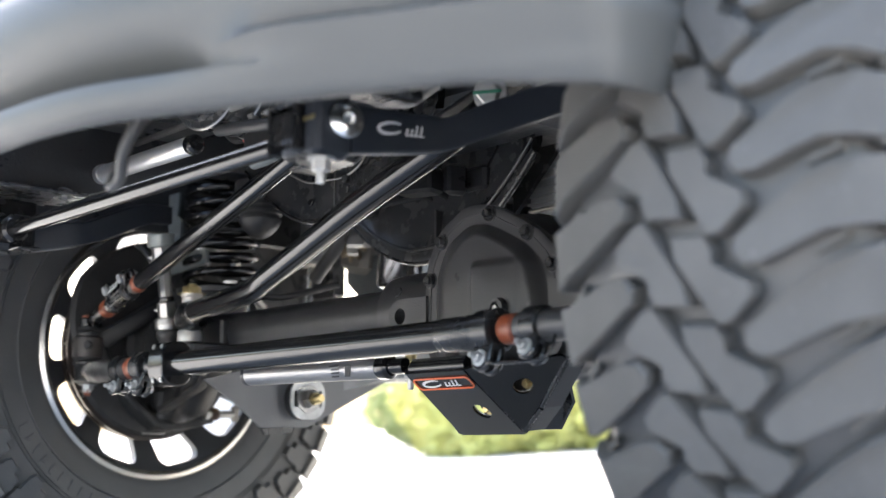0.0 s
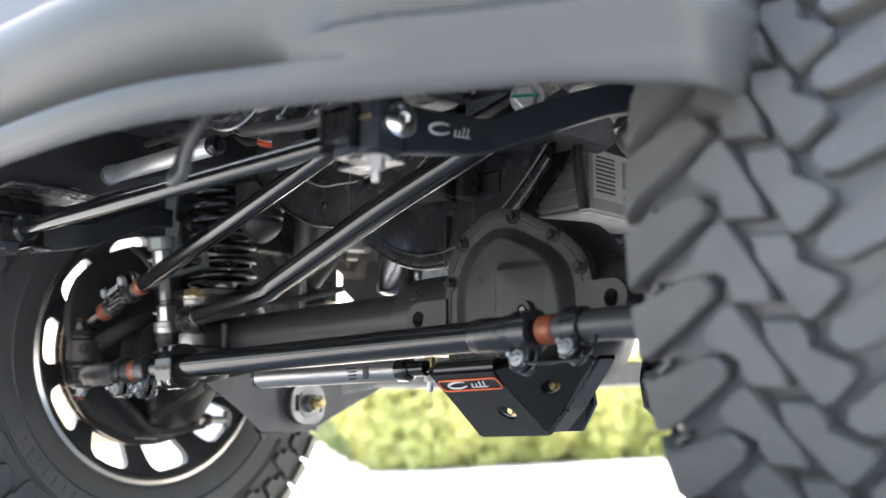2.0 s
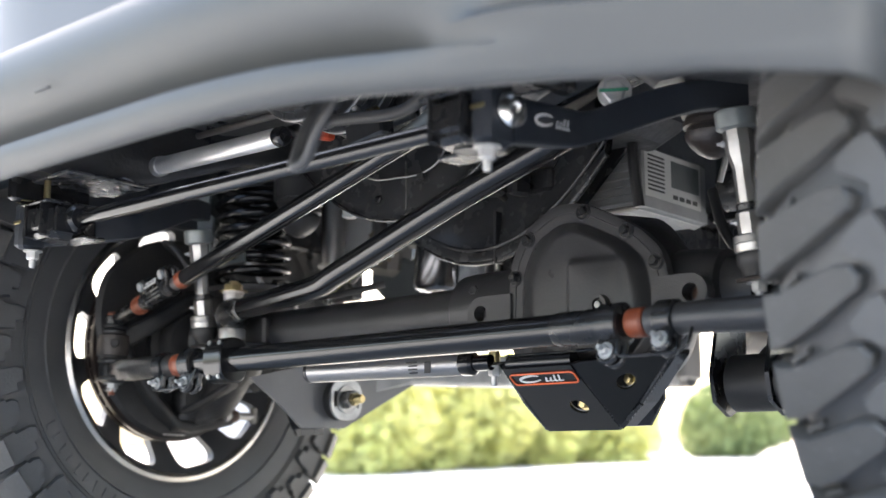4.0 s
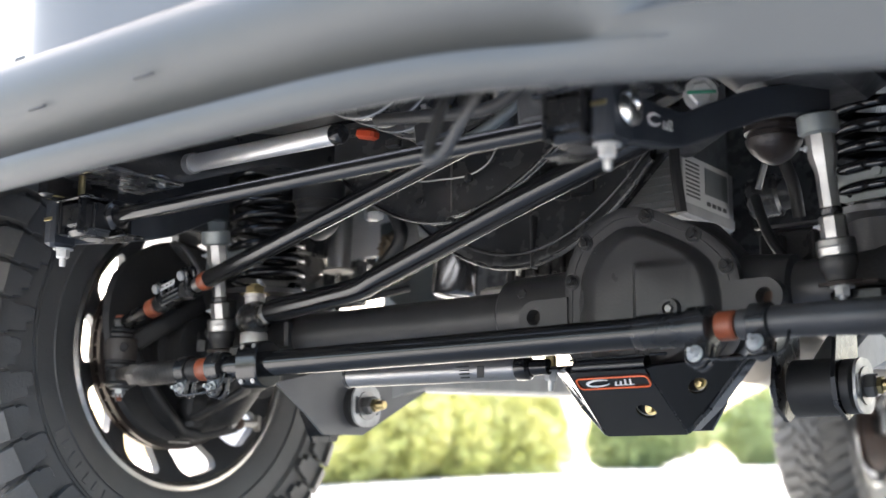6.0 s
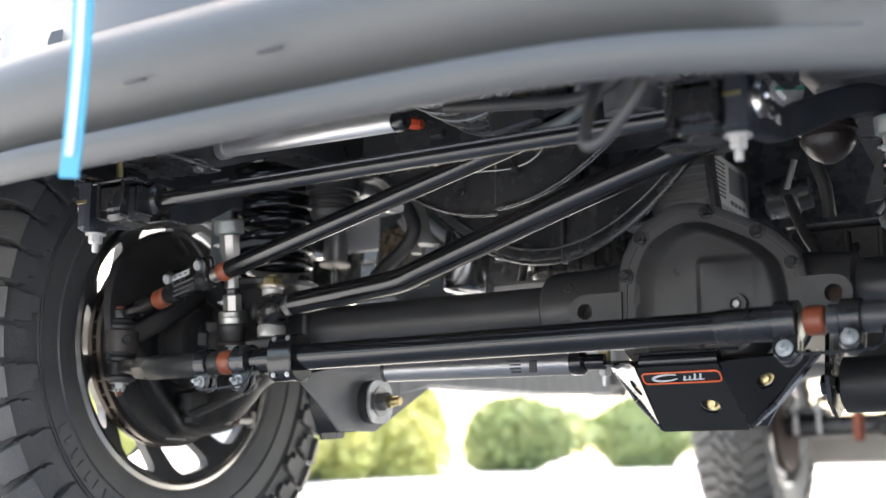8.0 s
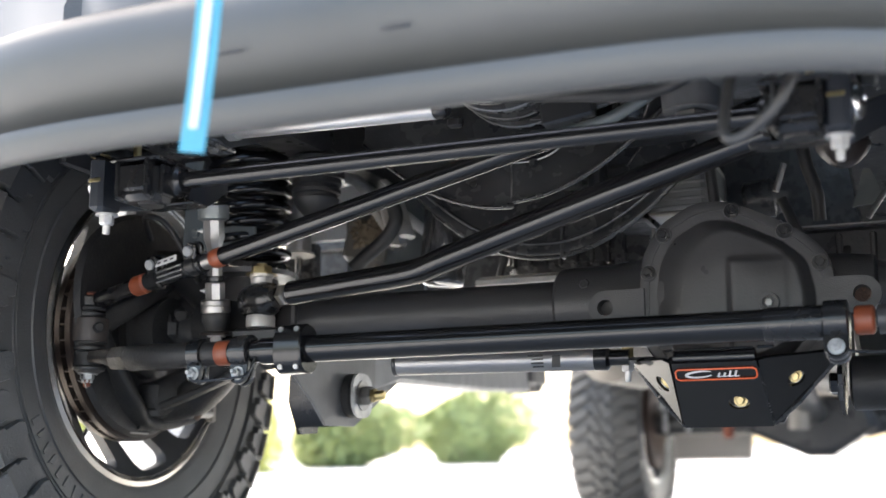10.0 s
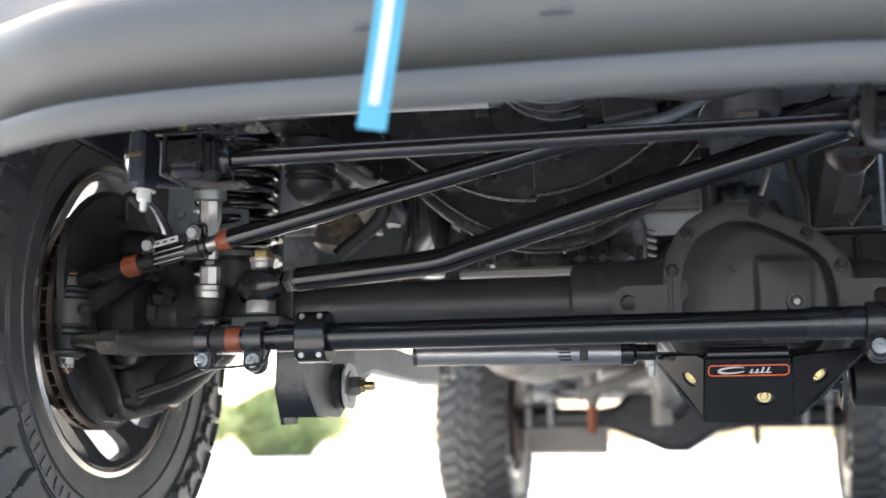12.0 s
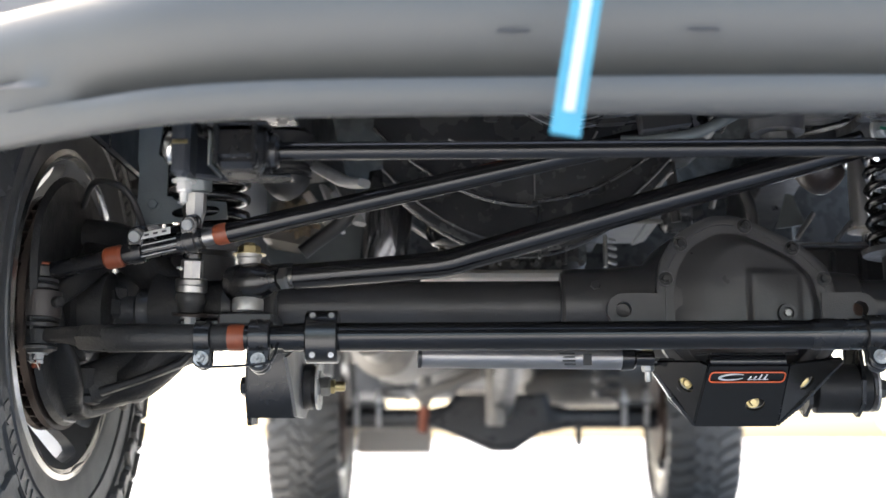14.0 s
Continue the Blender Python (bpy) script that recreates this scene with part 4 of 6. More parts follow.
def track_bar():
    ball = Vector((-0.455, -0.080, 0.464))
    path = bezier([(-0.383, -0.114, 0.466), (-0.25, -0.131, 0.474), (-0.17, -0.142, 0.480), (-0.125, -0.150, 0.491), (-0.04, -0.160, 0.514), (0.14, -0.183, 0.562), (0.322, -0.196, 0.610), (0.40, -0.205, 0.632)], 8)
    bar = part("track_bar", Shape().tube(path, 0.0185, 32), GLOSS, truck, "bent gloss black track bar tube")
    d = (Vector(path[0]) - ball).normalized()
    part("rod_end", Shape().tube([ball - d * 0.036, ball - d * 0.034, ball - d * 0.027, ball - d * 0.01, ball + d * 0.014, ball + d * 0.030, ball + d * 0.040, ball + d * 0.055], [0.012, 0.019, 0.0255, 0.0285, 0.0280, 0.0235, 0.0175, 0.0160], 30), SATIN, bar, "black ball-joint housing")
    part("jam_nut", hexagon(ball + d * 0.060, d, 0.0175, 0.013), STEEL, bar)
    part("thread", Shape().tube([ball + d * 0.045, ball + d * 0.08], 0.0105, 18), STEEL, bar)
    part("spacer", Shape().lathe([(0.024, 0.014), (0.026, 0.0165), (0.034, 0.0165), (0.036, 0.0185), (0.041, 0.0185), (0.042, 0.014)], ball, (0, 0, 1), 26), BRIGHT, bar)
    part("spacer", Shape().lathe([(-0.022, 0.015), (-0.024, 0.0215), (-0.027, 0.0225), (-0.042, 0.0225), (-0.044, 0.019)], ball, (0, 0, 1), 26), BRIGHT, bar)
    bolt(bar, ball + Vector((0, 0, 0.040)), (0, 0, 1), 0.0165, 0.013, BRASS, 0.001, 0.004, "top_nut", "yellow zinc-plated nut")
    m = Shape().box(ball + Vector((0.0, 0.03, -0.055)), (0.08, 0.10, 0.02), edge=0.004).box(ball + Vector((0.0, 0.05, -0.03)), (0.07, 0.02, 0.06), edge=0.004)
    part("mount", m, CAST, bar)
    return bar


track_bar()


# ---- sway bar with its arms, links ----
def sway_bar():
    y, z = -0.440, 0.5635
    bar = part("sway_bar", Shape().tube([(-0.375, y, z), (0.375, y - 0.004, z)], 0.0108, 28), GLOSS, truck, "satin black torsion sway bar")
    for sx in (-1, 1):
        h = Shape()
        h.box((sx * 0.398, y - 0.003, z - 0.006), (0.056, 0.082, 0.048), edge=0.007)
        h.box((sx * 0.4005, y - 0.046, z - 0.002), (0.050, 0.010, 0.034), edge=0.003)
        for ax in (0.378, 0.4215):
            h.box((sx * ax, y - 0.045, z - 0.004), (0.006, 0.018, 0.050), edge=0.002)
        h.box((sx * 0.3685, y - 0.006, z - 0.004), (0.006, 0.060, 0.040), edge=0.002)
        h.lathe([(0, 0.022), (0.008, 0.021), (0.012, 0.016)], (sx * 0.368, y, z), (-sx, 0, 0), 28)
        hb = part("bearing_block", h, SATIN, bar, "welded black bearing bracket")
        part("top_plate", Shape().box((sx * 0.398, y - 0.004, z + 0.0205), (0.072, 0.10, 0.005), edge=0.002), SATIN, hb)
        part("end_plate", Shape().box((sx * 0.4305, y - 0.008, z - 0.006), (0.004, 0.066, 0.042), edge=0.0015), GALV if sx < 0 else SATIN, hb, "bare-edged end plate" if sx < 0 else "")
        part("lower_ear", Shape().box((sx * 0.366, y + 0.016, z - 0.0285), (0.046, 0.036, 0.004), edge=0.0015), SATIN, hb)
        part("opening", Shape().lathe([(0, 0.0165), (0.002, 0.0165)], (sx * 0.398, y - 0.012, z - 0.0303), (0, 0, -1), 24), PLASTIC, hb)
        bolt(hb, (sx * 0.412, y - 0.025, z + 0.023), (0, 0, 1), 0.007, 0.006, ZINC, 0.001)
        part("copper_pin", Shape().tube([(sx * 0.412, y - 0.025, z + 0.028), (sx * 0.412, y - 0.025, z + 0.060)], 0.005, 12), BRASS, hb)
        for q in (-0.024, 0.020):
            weld([(sx * 0.372, y + q, z + 0.018), (sx * 0.425, y + q, z + 0.018)], 0.002, hb, SATIN)
        # arm
        arm_mat = BLUEARM
        x = 0.437 if sx > 0 else -0.465
        c = Shape().box((x, y - 0.022, z + 0.006), (0.026, 0.046, 0.085), edge=0.006) if sx > 0 else Shape().box((x, y - 0.018, z - 0.002), (0.0215, 0.044, 0.070), edge=0.005)
        spine = [(0.438, -0.440, 0.560, 0.026), (0.437, -0.400, 0.565, 0.0235), (0.433, -0.345, 0.573, 0.0215), (0.433, -0.300, 0.581, 0.019), (0.446, -0.250, 0.602, 0.020), (0.466, -0.200, 0.624, 0.020), (0.492, -0.150, 0.642, 0.018), (0.524, -0.095, 0.650, 0.016)]
        line = bezier([(sx * a - (0.028 * max(0.0, (-0.30 - b) / 0.14) if sx < 0 else 0.0), b, c2) for a, b, c2, _ in spine], 6)
        tall = [v.z for v in bezier([(0, k2, q[3]) for k2, q in enumerate(spine)], 6)]
        rings = []
        for i, p in enumerate(line):
            q = line[min(i + 1, len(line) - 1)] - line[max(i - 1, 0)]
            side = Vector((q.y, -q.x, 0)).normalized()
            up = Vector((0, 0, 1))
            rings.append([p + side * a * 0.011 + up * b * tall[i] for a, b in ((1, 0.88), (1, -0.88), (0.8, -1), (-0.8, -1), (-1, -0.88), (-1, 0.88), (-0.8, 1), (0.8, 1))])
        c.loft(rings)
        arm = part("sway_arm", c, arm_mat, bar, "blue-black powder-coated sway bar arm", 30)
        out = Vector((sx, -0.25, 0)).normalized()
        part("spline_cap", Shape().lathe([(0, 0.018), (0.003, 0.0195), (0.007, 0.019), (0.011, 0.015), (0.013, 0.008), (0.013, 0.006), (0.010, 0.004)], (x + sx * 0.013, y - 0.012, z + 0.002), (sx, -0.2, 0), 32), POLISHED, arm, "polished round end cap")
        bolt(arm, (x, y - 0.030, z + (0.049 if sx > 0 else 0.034)), (0, 0, 1), 0.0085, 0.007, BRASS, 0.0015)
        bolt(arm, (x, y - (0.030 if sx > 0 else 0.012), z - 0.037), (0, 0, -1), 0.0095, 0.012, ZINC, 0.002, 0.012, "pinch_nut")
        part("slit", Shape().box((x, y - (0.0458 if sx > 0 else 0.0402), z + 0.002), (0.018, 0.002, 0.005), edge=0.0005), BRASS, arm)
        if sx > 0:
            logo(arm, Vector((0.4475, -0.3725, 0.5705)), Vector((-0.008, 0.089, 0.009)), Vector((0, 0, 1)), 0.086, WHITE)
    return bar


sway_bar()


def sway_link(sx):
    top, low = Vector((-0.533, -0.100, 0.606)), Vector((-0.540, -0.072, 0.432))
    if sx > 0:
        top, low = Vector((0.522, -0.114, 0.616)), Vector((0.530, -0.090, 0.440))
    d = (low - top).normalized()
    l = part("sway_link", Shape().lathe([(0.0, 0.0172), (0.040, 0.0172), (0.054, 0.0128), (0.060, 0.0120), (0.106, 0.0120)], top, d, 8), LINKSTEEL, truck, "bare steel sway bar link with threaded joints", 25)
    part("head", Shape().lathe([(-0.012, 0.021), (-0.010, 0.0242), (0.010, 0.0242), (0.013, 0.019)], top, d, 26), GALV, l)
    part("lock_ring", Shape().lathe([(0.100, 0.0125), (0.102, 0.0142), (0.108, 0.0142), (0.110, 0.0125)], top, d, 24), SATIN, l)
    part("sleeve", Shape().lathe([(0.110, 0.0135), (0.112, 0.0162), (0.139, 0.0162), (0.141, 0.014)], top, d, 8), LINKSTEEL, l, smooth=25)
    part("ring", Shape().lathe([(0.137, 0.019), (0.139, 0.0228), (0.146, 0.0235), (0.147, 0.0228), (0.148, 0.0235), (0.157, 0.0232), (0.159, 0.020)], top, d, 26), LINKSTEEL, l)
    part("ball_socket", Shape().lathe([(0.158, 0.0205), (0.162, 0.0222), (0.172, 0.0220), (0.178, 0.0185), (0.186, 0.0175), (0.188, 0.012)], top, d, 24), SOFT, l)
    bolt(l, top + d * 0.03 + Vector((-0.0135, -0.0105, 0)), (-0.8, -0.6, 0), 0.004, 0.004, ZINC, 0.0, 0.005, "grease_nipple")
    bolt(l, top + d * 0.124 + Vector((-0.0125, -0.0095, 0)), (-0.8, -0.6, 0), 0.004, 0.003, ZINC, 0.0, 0.005, "grease_nipple")
    part("perch", Shape().lathe([(0.187, 0.010), (0.188, 0.026), (0.192, 0.0265), (0.193, 0.010)], top, d, 24).box(top + d * 0.1905 + Vector((0.02, 0.02, 0)), (0.05, 0.05, 0.005), edge=0.002), DARKRUST, l, "dark bracket plate")
    bolt(l, top + d * 0.194, (0, 0, -1), 0.0095, 0.010, ZINC, 0.002, 0.006)
    part("stud_boss", Shape().box(top + d * 0.215 + Vector((0.012, 0.035, 0)), (0.07, 0.05, 0.05), edge=0.008), SATIN, l)
    return l


for side in (-1, 1):
    sway_link(side)


# ---- springs, dampers, control arms ----
def coil_spring(sx):
    turns, r, wire = 12.5, 0.064, 0.0078
    x, y, z0, z1 = sx * 0.548, 0.035, 0.535, 0.86
    pts = []
    for k in range(int(turns * 20) + 1):
        t = k / 20
        pts.append((x + r * math.cos(2 * math.pi * t), y + r * math.sin(2 * math.pi * t), z0 + (z1 - z0) * t / turns))
    s = part("coil_spring", Shape().tube(pts, wire, 12), GLOSS, truck, "gloss black coil spring")
    part("spring_seat", Shape().lathe([(0, 0.03), (0.006, 0.078), (0.014, 0.08), (0.018, 0.03)], (x, y, 0.515), (0, 0, 1), 32).tube([(x, y, 0.45), (x, y, 0.52)], 0.05, 24), CAST, s)
    part("tower", Shape().lathe([(0, 0.085), (0.06, 0.09), (0.12, 0.085)], (x, y, 0.855), (0, 0, 1), 28), DIRTY, s)
    return s


def bump_stop(sx):
    x, y, z = (-0.422 if sx < 0 else 0.408), 0.035, (0.637 if sx < 0 else 0.642)
    s = part("bump_stop", Shape().lathe([(-0.026, 0.0), (-0.025, 0.009), (-0.018, 0.021), (-0.008, 0.031), (0.002, 0.037), (0.008, 0.038), (0.010, 0.0355), (0.015, 0.0355), (0.017, 0.0395), (0.023, 0.040), (0.025, 0.037), (0.030, 0.037), (0.032, 0.041), (0.044, 0.041)], (x, y, z), (0, 0, 1), 32, caps=False), STOP if sx > 0 else SOFT, truck, "worn brownish rubber bump stop" if sx > 0 else "black ribbed rubber bump stop")
    part("cup", Shape().lathe([(0.040, 0.042), (0.040, 0.046), (0.075, 0.046), (0.09, 0.03)], (x, y, z), (0, 0, 1), 32), DIRTY, s)
    return s


def shock(sx):
    x = -0.583 if sx < 0 else 0.548
    top, low, r = Vector((x, 0.280, 0.92)), Vector((x, 0.262, 0.47)), 0.0235
    d = (low - top).normalized()
    n = (low - top).length
    s = part("shock_absorber", Shape().lathe([(0, r * 0.7), (0.004, r), (0.305, r), (0.312, r * 0.94)], top, d, 30), DAMPER, truck, "dull silver shock absorber body")
    part("rod", Shape().lathe([(0.31, 0.007), (n, 0.007)], top, d, 18), POLISHED, s)
    part("seal_disc", Shape().lathe([(0.312, 0.010), (0.313, 0.029), (0.318, 0.030), (0.320, 0.010)], top, d, 28), PALE, s, "pale dusty disc")
    part("eye", Shape().lathe([(-0.02, 0.02), (-0.018, 0.024), (0.018, 0.024), (0.02, 0.02)], low, (1, 0, 0), 22), DIRTY, s)
    return s


def control_arm(sx):
    bush = Vector((-0.432, 0.112, 0.327)) if sx < 0 else Vector((0.430, 0.095, 0.321))
    far = Vector((sx * 0.572, 1.54, 0.462))
    up = Vector((0, 0, 1))
    rings = []
    for p, a, b in ((bush + Vector((0, 0.03, 0.012)), 0.024, 0.026), (Vector((sx * 0.424, 0.22, 0.374)), 0.030, 0.030), (Vector((sx * 0.420, 0.30, 0.396)), 0.031, 0.032), (Vector((sx * 0.517, 1.015, 0.430)), 0.031, 0.032), (far - Vector((0, 0.06, 0)), 0.031, 0.032), (far, 0.024, 0.026)):
        rings.append([p + Vector((x * a, 0, 0)) + up * z * b for x, z in ((1, 0.8), (0.8, 1), (-0.8, 1), (-1, 0.8), (-1, -0.8), (-0.8, -1), (0.8, -1), (1, -0.8))])
    arm = part("control_arm", Shape().loft(rings), MODULE, truck, "grey box-section lower control arm")
    part("bushing", Shape().lathe([(-0.036, 0.030), (-0.032, 0.038), (0.030, 0.038), (0.034, 0.030)], bush, (1, 0, 0), 30), SOFT, arm)
    if sx < 0:
        o = [(-0.045, 0.115), (0.05, 0.115), (0.068, 0.02), (0.040, -0.058), (-0.02, -0.062), (-0.052, -0.01)]
        part("bracket_web", Shape().prism([Vector((0, 0.064, 0.44)), Vector((0, 0.056, 0.32)), Vector((0, 0.080, 0.276)), Vector((0, 0.086, 0.280)), Vector((0, 0.064, 0.322)), Vector((0, 0.072, 0.44))], (bush.x - 0.046, 0, 0), (bush.x + 0.032, 0, 0)), SATIN, arm)
    else:
        o = [(-0.02, 0.115), (0.05, 0.115), (0.050, 0.02), (0.034, -0.030), (0.0, -0.044), (-0.036, -0.026), (-0.044, 0.01), (-0.03, 0.06)]
    if sx < 0:
        plate = [(-0.197, 0.028), (-0.129, -0.015), (-0.082, -0.051), (0.018, -0.049), (0.198, 0.038), (0.193, 0.058), (0.06, 0.075), (-0.06, 0.06)]
        sheet(plate, [circle(0.0, 0.0, 0.012)], (bush.x + 0.031, bush.y, bush.z), (0, 1, 0), (0, 0, 1), 0.005, "side_plate", GREYARM, arm, "pale grey bracket side plate")
    for k, dx in enumerate((-0.050, 0.030) if sx > 0 else (-0.050,)):
        sheet(o, [circle(0.0, 0.0, 0.012)], (bush.x + dx, bush.y, bush.z), (0, 1, 0), (0, 0, 1), 0.006, "bracket_cheek", SATIN, arm)
    face = bush + Vector((0.037, 0, 0))
    part("cam_rubber", Shape().lathe([(0, 0.036), (0.012, 0.036), (0.016, 0.03)], face, (1, 0, 0), 28), SOFT, arm)
    cam_plate = rounded(0.074, 0.072, 0.028, 7)
    sheet(cam_plate, [rounded(0.008, 0.03, 0.0038, 3, -0.026, 0), rounded(0.008, 0.03, 0.0038, 3, 0.026, 0)], face + Vector((0.019, 0, 0)), (0, 1, 0), (0, 0, 1), 0.004, "cam_plate", ZINC, arm, "zinc-plated alignment cam plate")
    bolt(arm, face + Vector((0.022, 0, 0)), (1, 0, 0), 0.0165, 0.015, STEEL, 0.003, 0.0, "cam_nut", "dull steel nut")
    bolt(arm, face + Vector((0.0405, 0, 0)), (1, 0, 0), 0.0120, 0.007, BRASS, 0.0, 0.0, "lock_nut", "yellow zinc lock nut")
    part("thread_end", Shape().lathe([(0, 0.0078), (0.016, 0.0078), (0.019, 0.006)], face + Vector((0.044, 0, 0)), (1, 0, 0), 18), BRASS, arm, "yellow zinc thread end")
    bolt(arm, bush + Vector((-0.050, 0, 0)), (-1, 0, 0), 0.016, 0.012, SATIN, 0.003, name="cam_bolt")
    part("frame_bracket", Shape().box((far.x, far.y, 0.535), (0.11, 0.10, 0.18), edge=0.01), GREYARM, arm)
    part("arm_bush", Shape().lathe([(-0.05, 0.028), (-0.046, 0.034), (0.046, 0.034), (0.05, 0.028)], far, (1, 0, 0), 24), SOFT, arm)
    return arm


for side in (-1, 1):
    coil_spring(side)
    bump_stop(side)
    shock(side)
    control_arm(side)


# ---- hub, brake and knuckle ----
def brake(sx):
    c = Vector((0.727 if sx > 0 else -0.765, AXLE_Y, AXLE_Z))
    out = Vector((sx, 0, 0))
    rotor = Shape().lathe([(-0.014, 0.09), (-0.014, 0.178), (-0.004, 0.178), (-0.004, 0.16), (0.006, 0.16), (0.006, 0.178), (0.016, 0.178), (0.016, 0.09)], c, out, 64)
    b = part("brake_disc", rotor, DARKRUST, truck, "rust-edged ventilated brake disc")
    vane = mesh("vane", Shape().box((0, 0.170, 0), (0.011, 0.014, 0.004), edge=0.0008), DARKRUST)
    for k in range(44):
        v = new("vane", vane)
        v.parent = b
        v.location = c + Vector((sx * 0.001, 0, 0))
        v.rotation_euler = (2 * math.pi * k / 44, 0, 0)
    shield = Shape().lathe([(-0.030, 0.06), (-0.032, 0.12), (-0.028, 0.165), (-0.020, 0.172), (-0.022, 0.160), (-0.026, 0.12), (-0.024, 0.06)], c, out, 48, caps=False)
    shield.v = [(vx, c.y + (vy - c.y) * (1 + 0.20 * min(1, max(0, (vz - c.z) / 0.10))), c.z + (vz - c.z) * (1 + 0.20 * min(1, max(0, (vz - c.z) / 0.10)))) for vx, vy, vz in shield.v]
    part("dust_shield", shield, KNUCKLE, b, "dusty black brake backing plate")
    part("hub_bearing", Shape().lathe([(-0.09, 0.045), (-0.085, 0.06), (-0.05, 0.062), (-0.045, 0.075), (-0.02, 0.075), (0.03, 0.07)], c, out, 36), KNUCKLE, b)
    cal = Shape()
    for k in range(2):
        cal.tube([c + Vector((-sx * 0.075, 0.158 + 0.005 * k, -0.045 + 0.09 * k)), c + Vector((-sx * 0.005, 0.158, -0.045 + 0.09 * k))], 0.034, 22)
    cal.box(c + Vector((-sx * 0.038, 0.158, 0.0)), (0.075, 0.066, 0.15), edge=0.014)
    part("caliper", cal, KNUCKLE, b)
    # knuckle: joint stack, bent arms, lower yoke with a ridge, steering stop
    kn = Shape().forging(bezier([(sx * 0.715, 0.05, 0.56), (sx * 0.705, 0.02, 0.525), (sx * 0.712, -0.05, 0.478), (sx * 0.734, -0.105, 0.440)], 6), [(0.030, 0.016), (0.026, 0.015), (0.022, 0.016), (0.018, 0.018)])
    part("steering_knuckle", kn, KNUCKLE, b, "dusty cast steering knuckle")
    part("joint_housing", Shape().lathe([(-0.021, 0.024), (-0.019, 0.0300), (-0.003, 0.0310), (0.017, 0.0305), (0.020, 0.025)], (sx * 0.742, -0.125, 0.427), (0, 0, 1), 32), KNUCKLE_FACE, b, "brown-grey machined joint housing")
    part("lock_stud", Shape().lathe([(0, 0.008), (0.012, 0.0078), (0.014, 0.006)], (sx * 0.716, -0.138, 0.428), (-sx * 0.8, -0.6, 0), 16), KNUCKLE, b)
    part("axle_boss", Shape().lathe([(-0.10, 0.046), (-0.05, 0.044), (-0.040, 0.038), (-0.022, 0.036), (-0.016, 0.030), (-0.004, 0.0275), (0.0, 0.022), (0.004, 0.020), (0.004, 0.012), (0.001, 0.010)], (sx * 0.697, -0.014, 0.453), (-sx * 0.25, -1, 0.05), 32), KNUCKLE, b, "round bolted casting boss")
    part("axle_shoulder", Shape().lathe([(-0.10, 0.058), (-0.02, 0.058), (-0.008, 0.048), (0, 0.03)], (sx * 0.645, 0.03, 0.452), (-sx * 0.2, -1, 0.0), 36), KNUCKLE, b)
    part("steering_arm", Shape().forging(bezier([(sx * 0.738, -0.105, 0.425), (sx * 0.728, -0.080, 0.375), (sx * 0.728, -0.040, 0.322), (sx * 0.742, 0.0, 0.294), (sx * 0.735, 0.045, 0.284)], 6), [(0.020, 0.014), (0.022, 0.011), (0.026, 0.011), (0.030, 0.012), (0.026, 0.012)]), KNUCKLE, b, "bent cast steering arm")
    part("stop_arm", Shape().forging(bezier([(sx * 0.752, 0.01, 0.286), (sx * 0.730, 0.07, 0.288), (sx * 0.712, 0.125, 0.302)], 6), [(0.026, 0.012), (0.019, 0.012), (0.012, 0.013)]), KNUCKLE, b)
    # lower yoke: a round root, a flat web and a proud rib on its lower edge
    part("lower_yoke", Shape().forging(bezier([(sx * 0.715, 0.03, 0.325), (sx * 0.675, 0.035, 0.342), (sx * 0.625, 0.03, 0.365), (sx * 0.57, 0.02, 0.395)], 6), [(0.022, 0.032), (0.018, 0.030), (0.018, 0.026), (0.024, 0.026)]), KNUCKLE, b)
    part("yoke_rib", Shape().forging([(sx * 0.688, 0.004, 0.312), (sx * 0.63, 0.010, 0.331), (sx * 0.573, 0.014, 0.354), (sx * 0.555, 0.016, 0.372)], [(0.013, 0.0065), (0.013, 0.006), (0.011, 0.006)]), KNUCKLE, b)
    part("lower_joint", Shape().lathe([(-0.036, 0.022), (-0.033, 0.030), (-0.024, 0.031), (-0.020, 0.027), (-0.006, 0.034), (0.018, 0.033), (0.022, 0.026)], (sx * 0.725, 0.035, 0.330), (0, 0, 1), 28), KNUCKLE, b)
    part("machined_face", Shape().box((sx * 0.753, 0.015, 0.2725), (0.034, 0.05, 0.004), Matrix.Rotation(radians(-12 * sx), 3, "Y"), 0.0015), STEEL, b, "dusty machined face")
    part("stop_stud", Shape().lathe([(-0.020, 0.0075), (0.044, 0.0075)], (sx * 0.704, 0.125, 0.307), (-sx * 0.08, 1, 0), 16), STEEL, b)
    bolt(b, (sx * 0.708, 0.112, 0.307), (-sx * 0.35, -1, 0), 0.0125, 0.010, STEEL, 0.0, 0.0, "stop_nut", "dull steel lock nut")
    part("stop_ball", Shape().lathe([(-0.012, 0.004), (-0.009, 0.0105), (0, 0.0135), (0.009, 0.0105), (0.012, 0.004)], (sx * 0.706, 0.128, 0.307), (-sx, -0.6, 0.1), 22), RUST, b, "rusty steering stop")
    part("stop_pad", Shape().box((sx * 0.700, 0.172, 0.309), (0.013, 0.014, 0.032), edge=0.003), BEIGE, b, "dusty square stop pad")
    hose = bezier([(sx * 0.735, 0.02, 0.60), (sx * 0.69, -0.06, 0.62), (sx * 0.64, -0.07, 0.60), (sx * 0.62, -0.03, 0.54), (sx * 0.63, 0.03, 0.50)], 6)
    part("sensor_cable", Shape().tube(hose, 0.005, 10), SOFT, b)
    return b


for side in (-1, 1):
    brake(side)


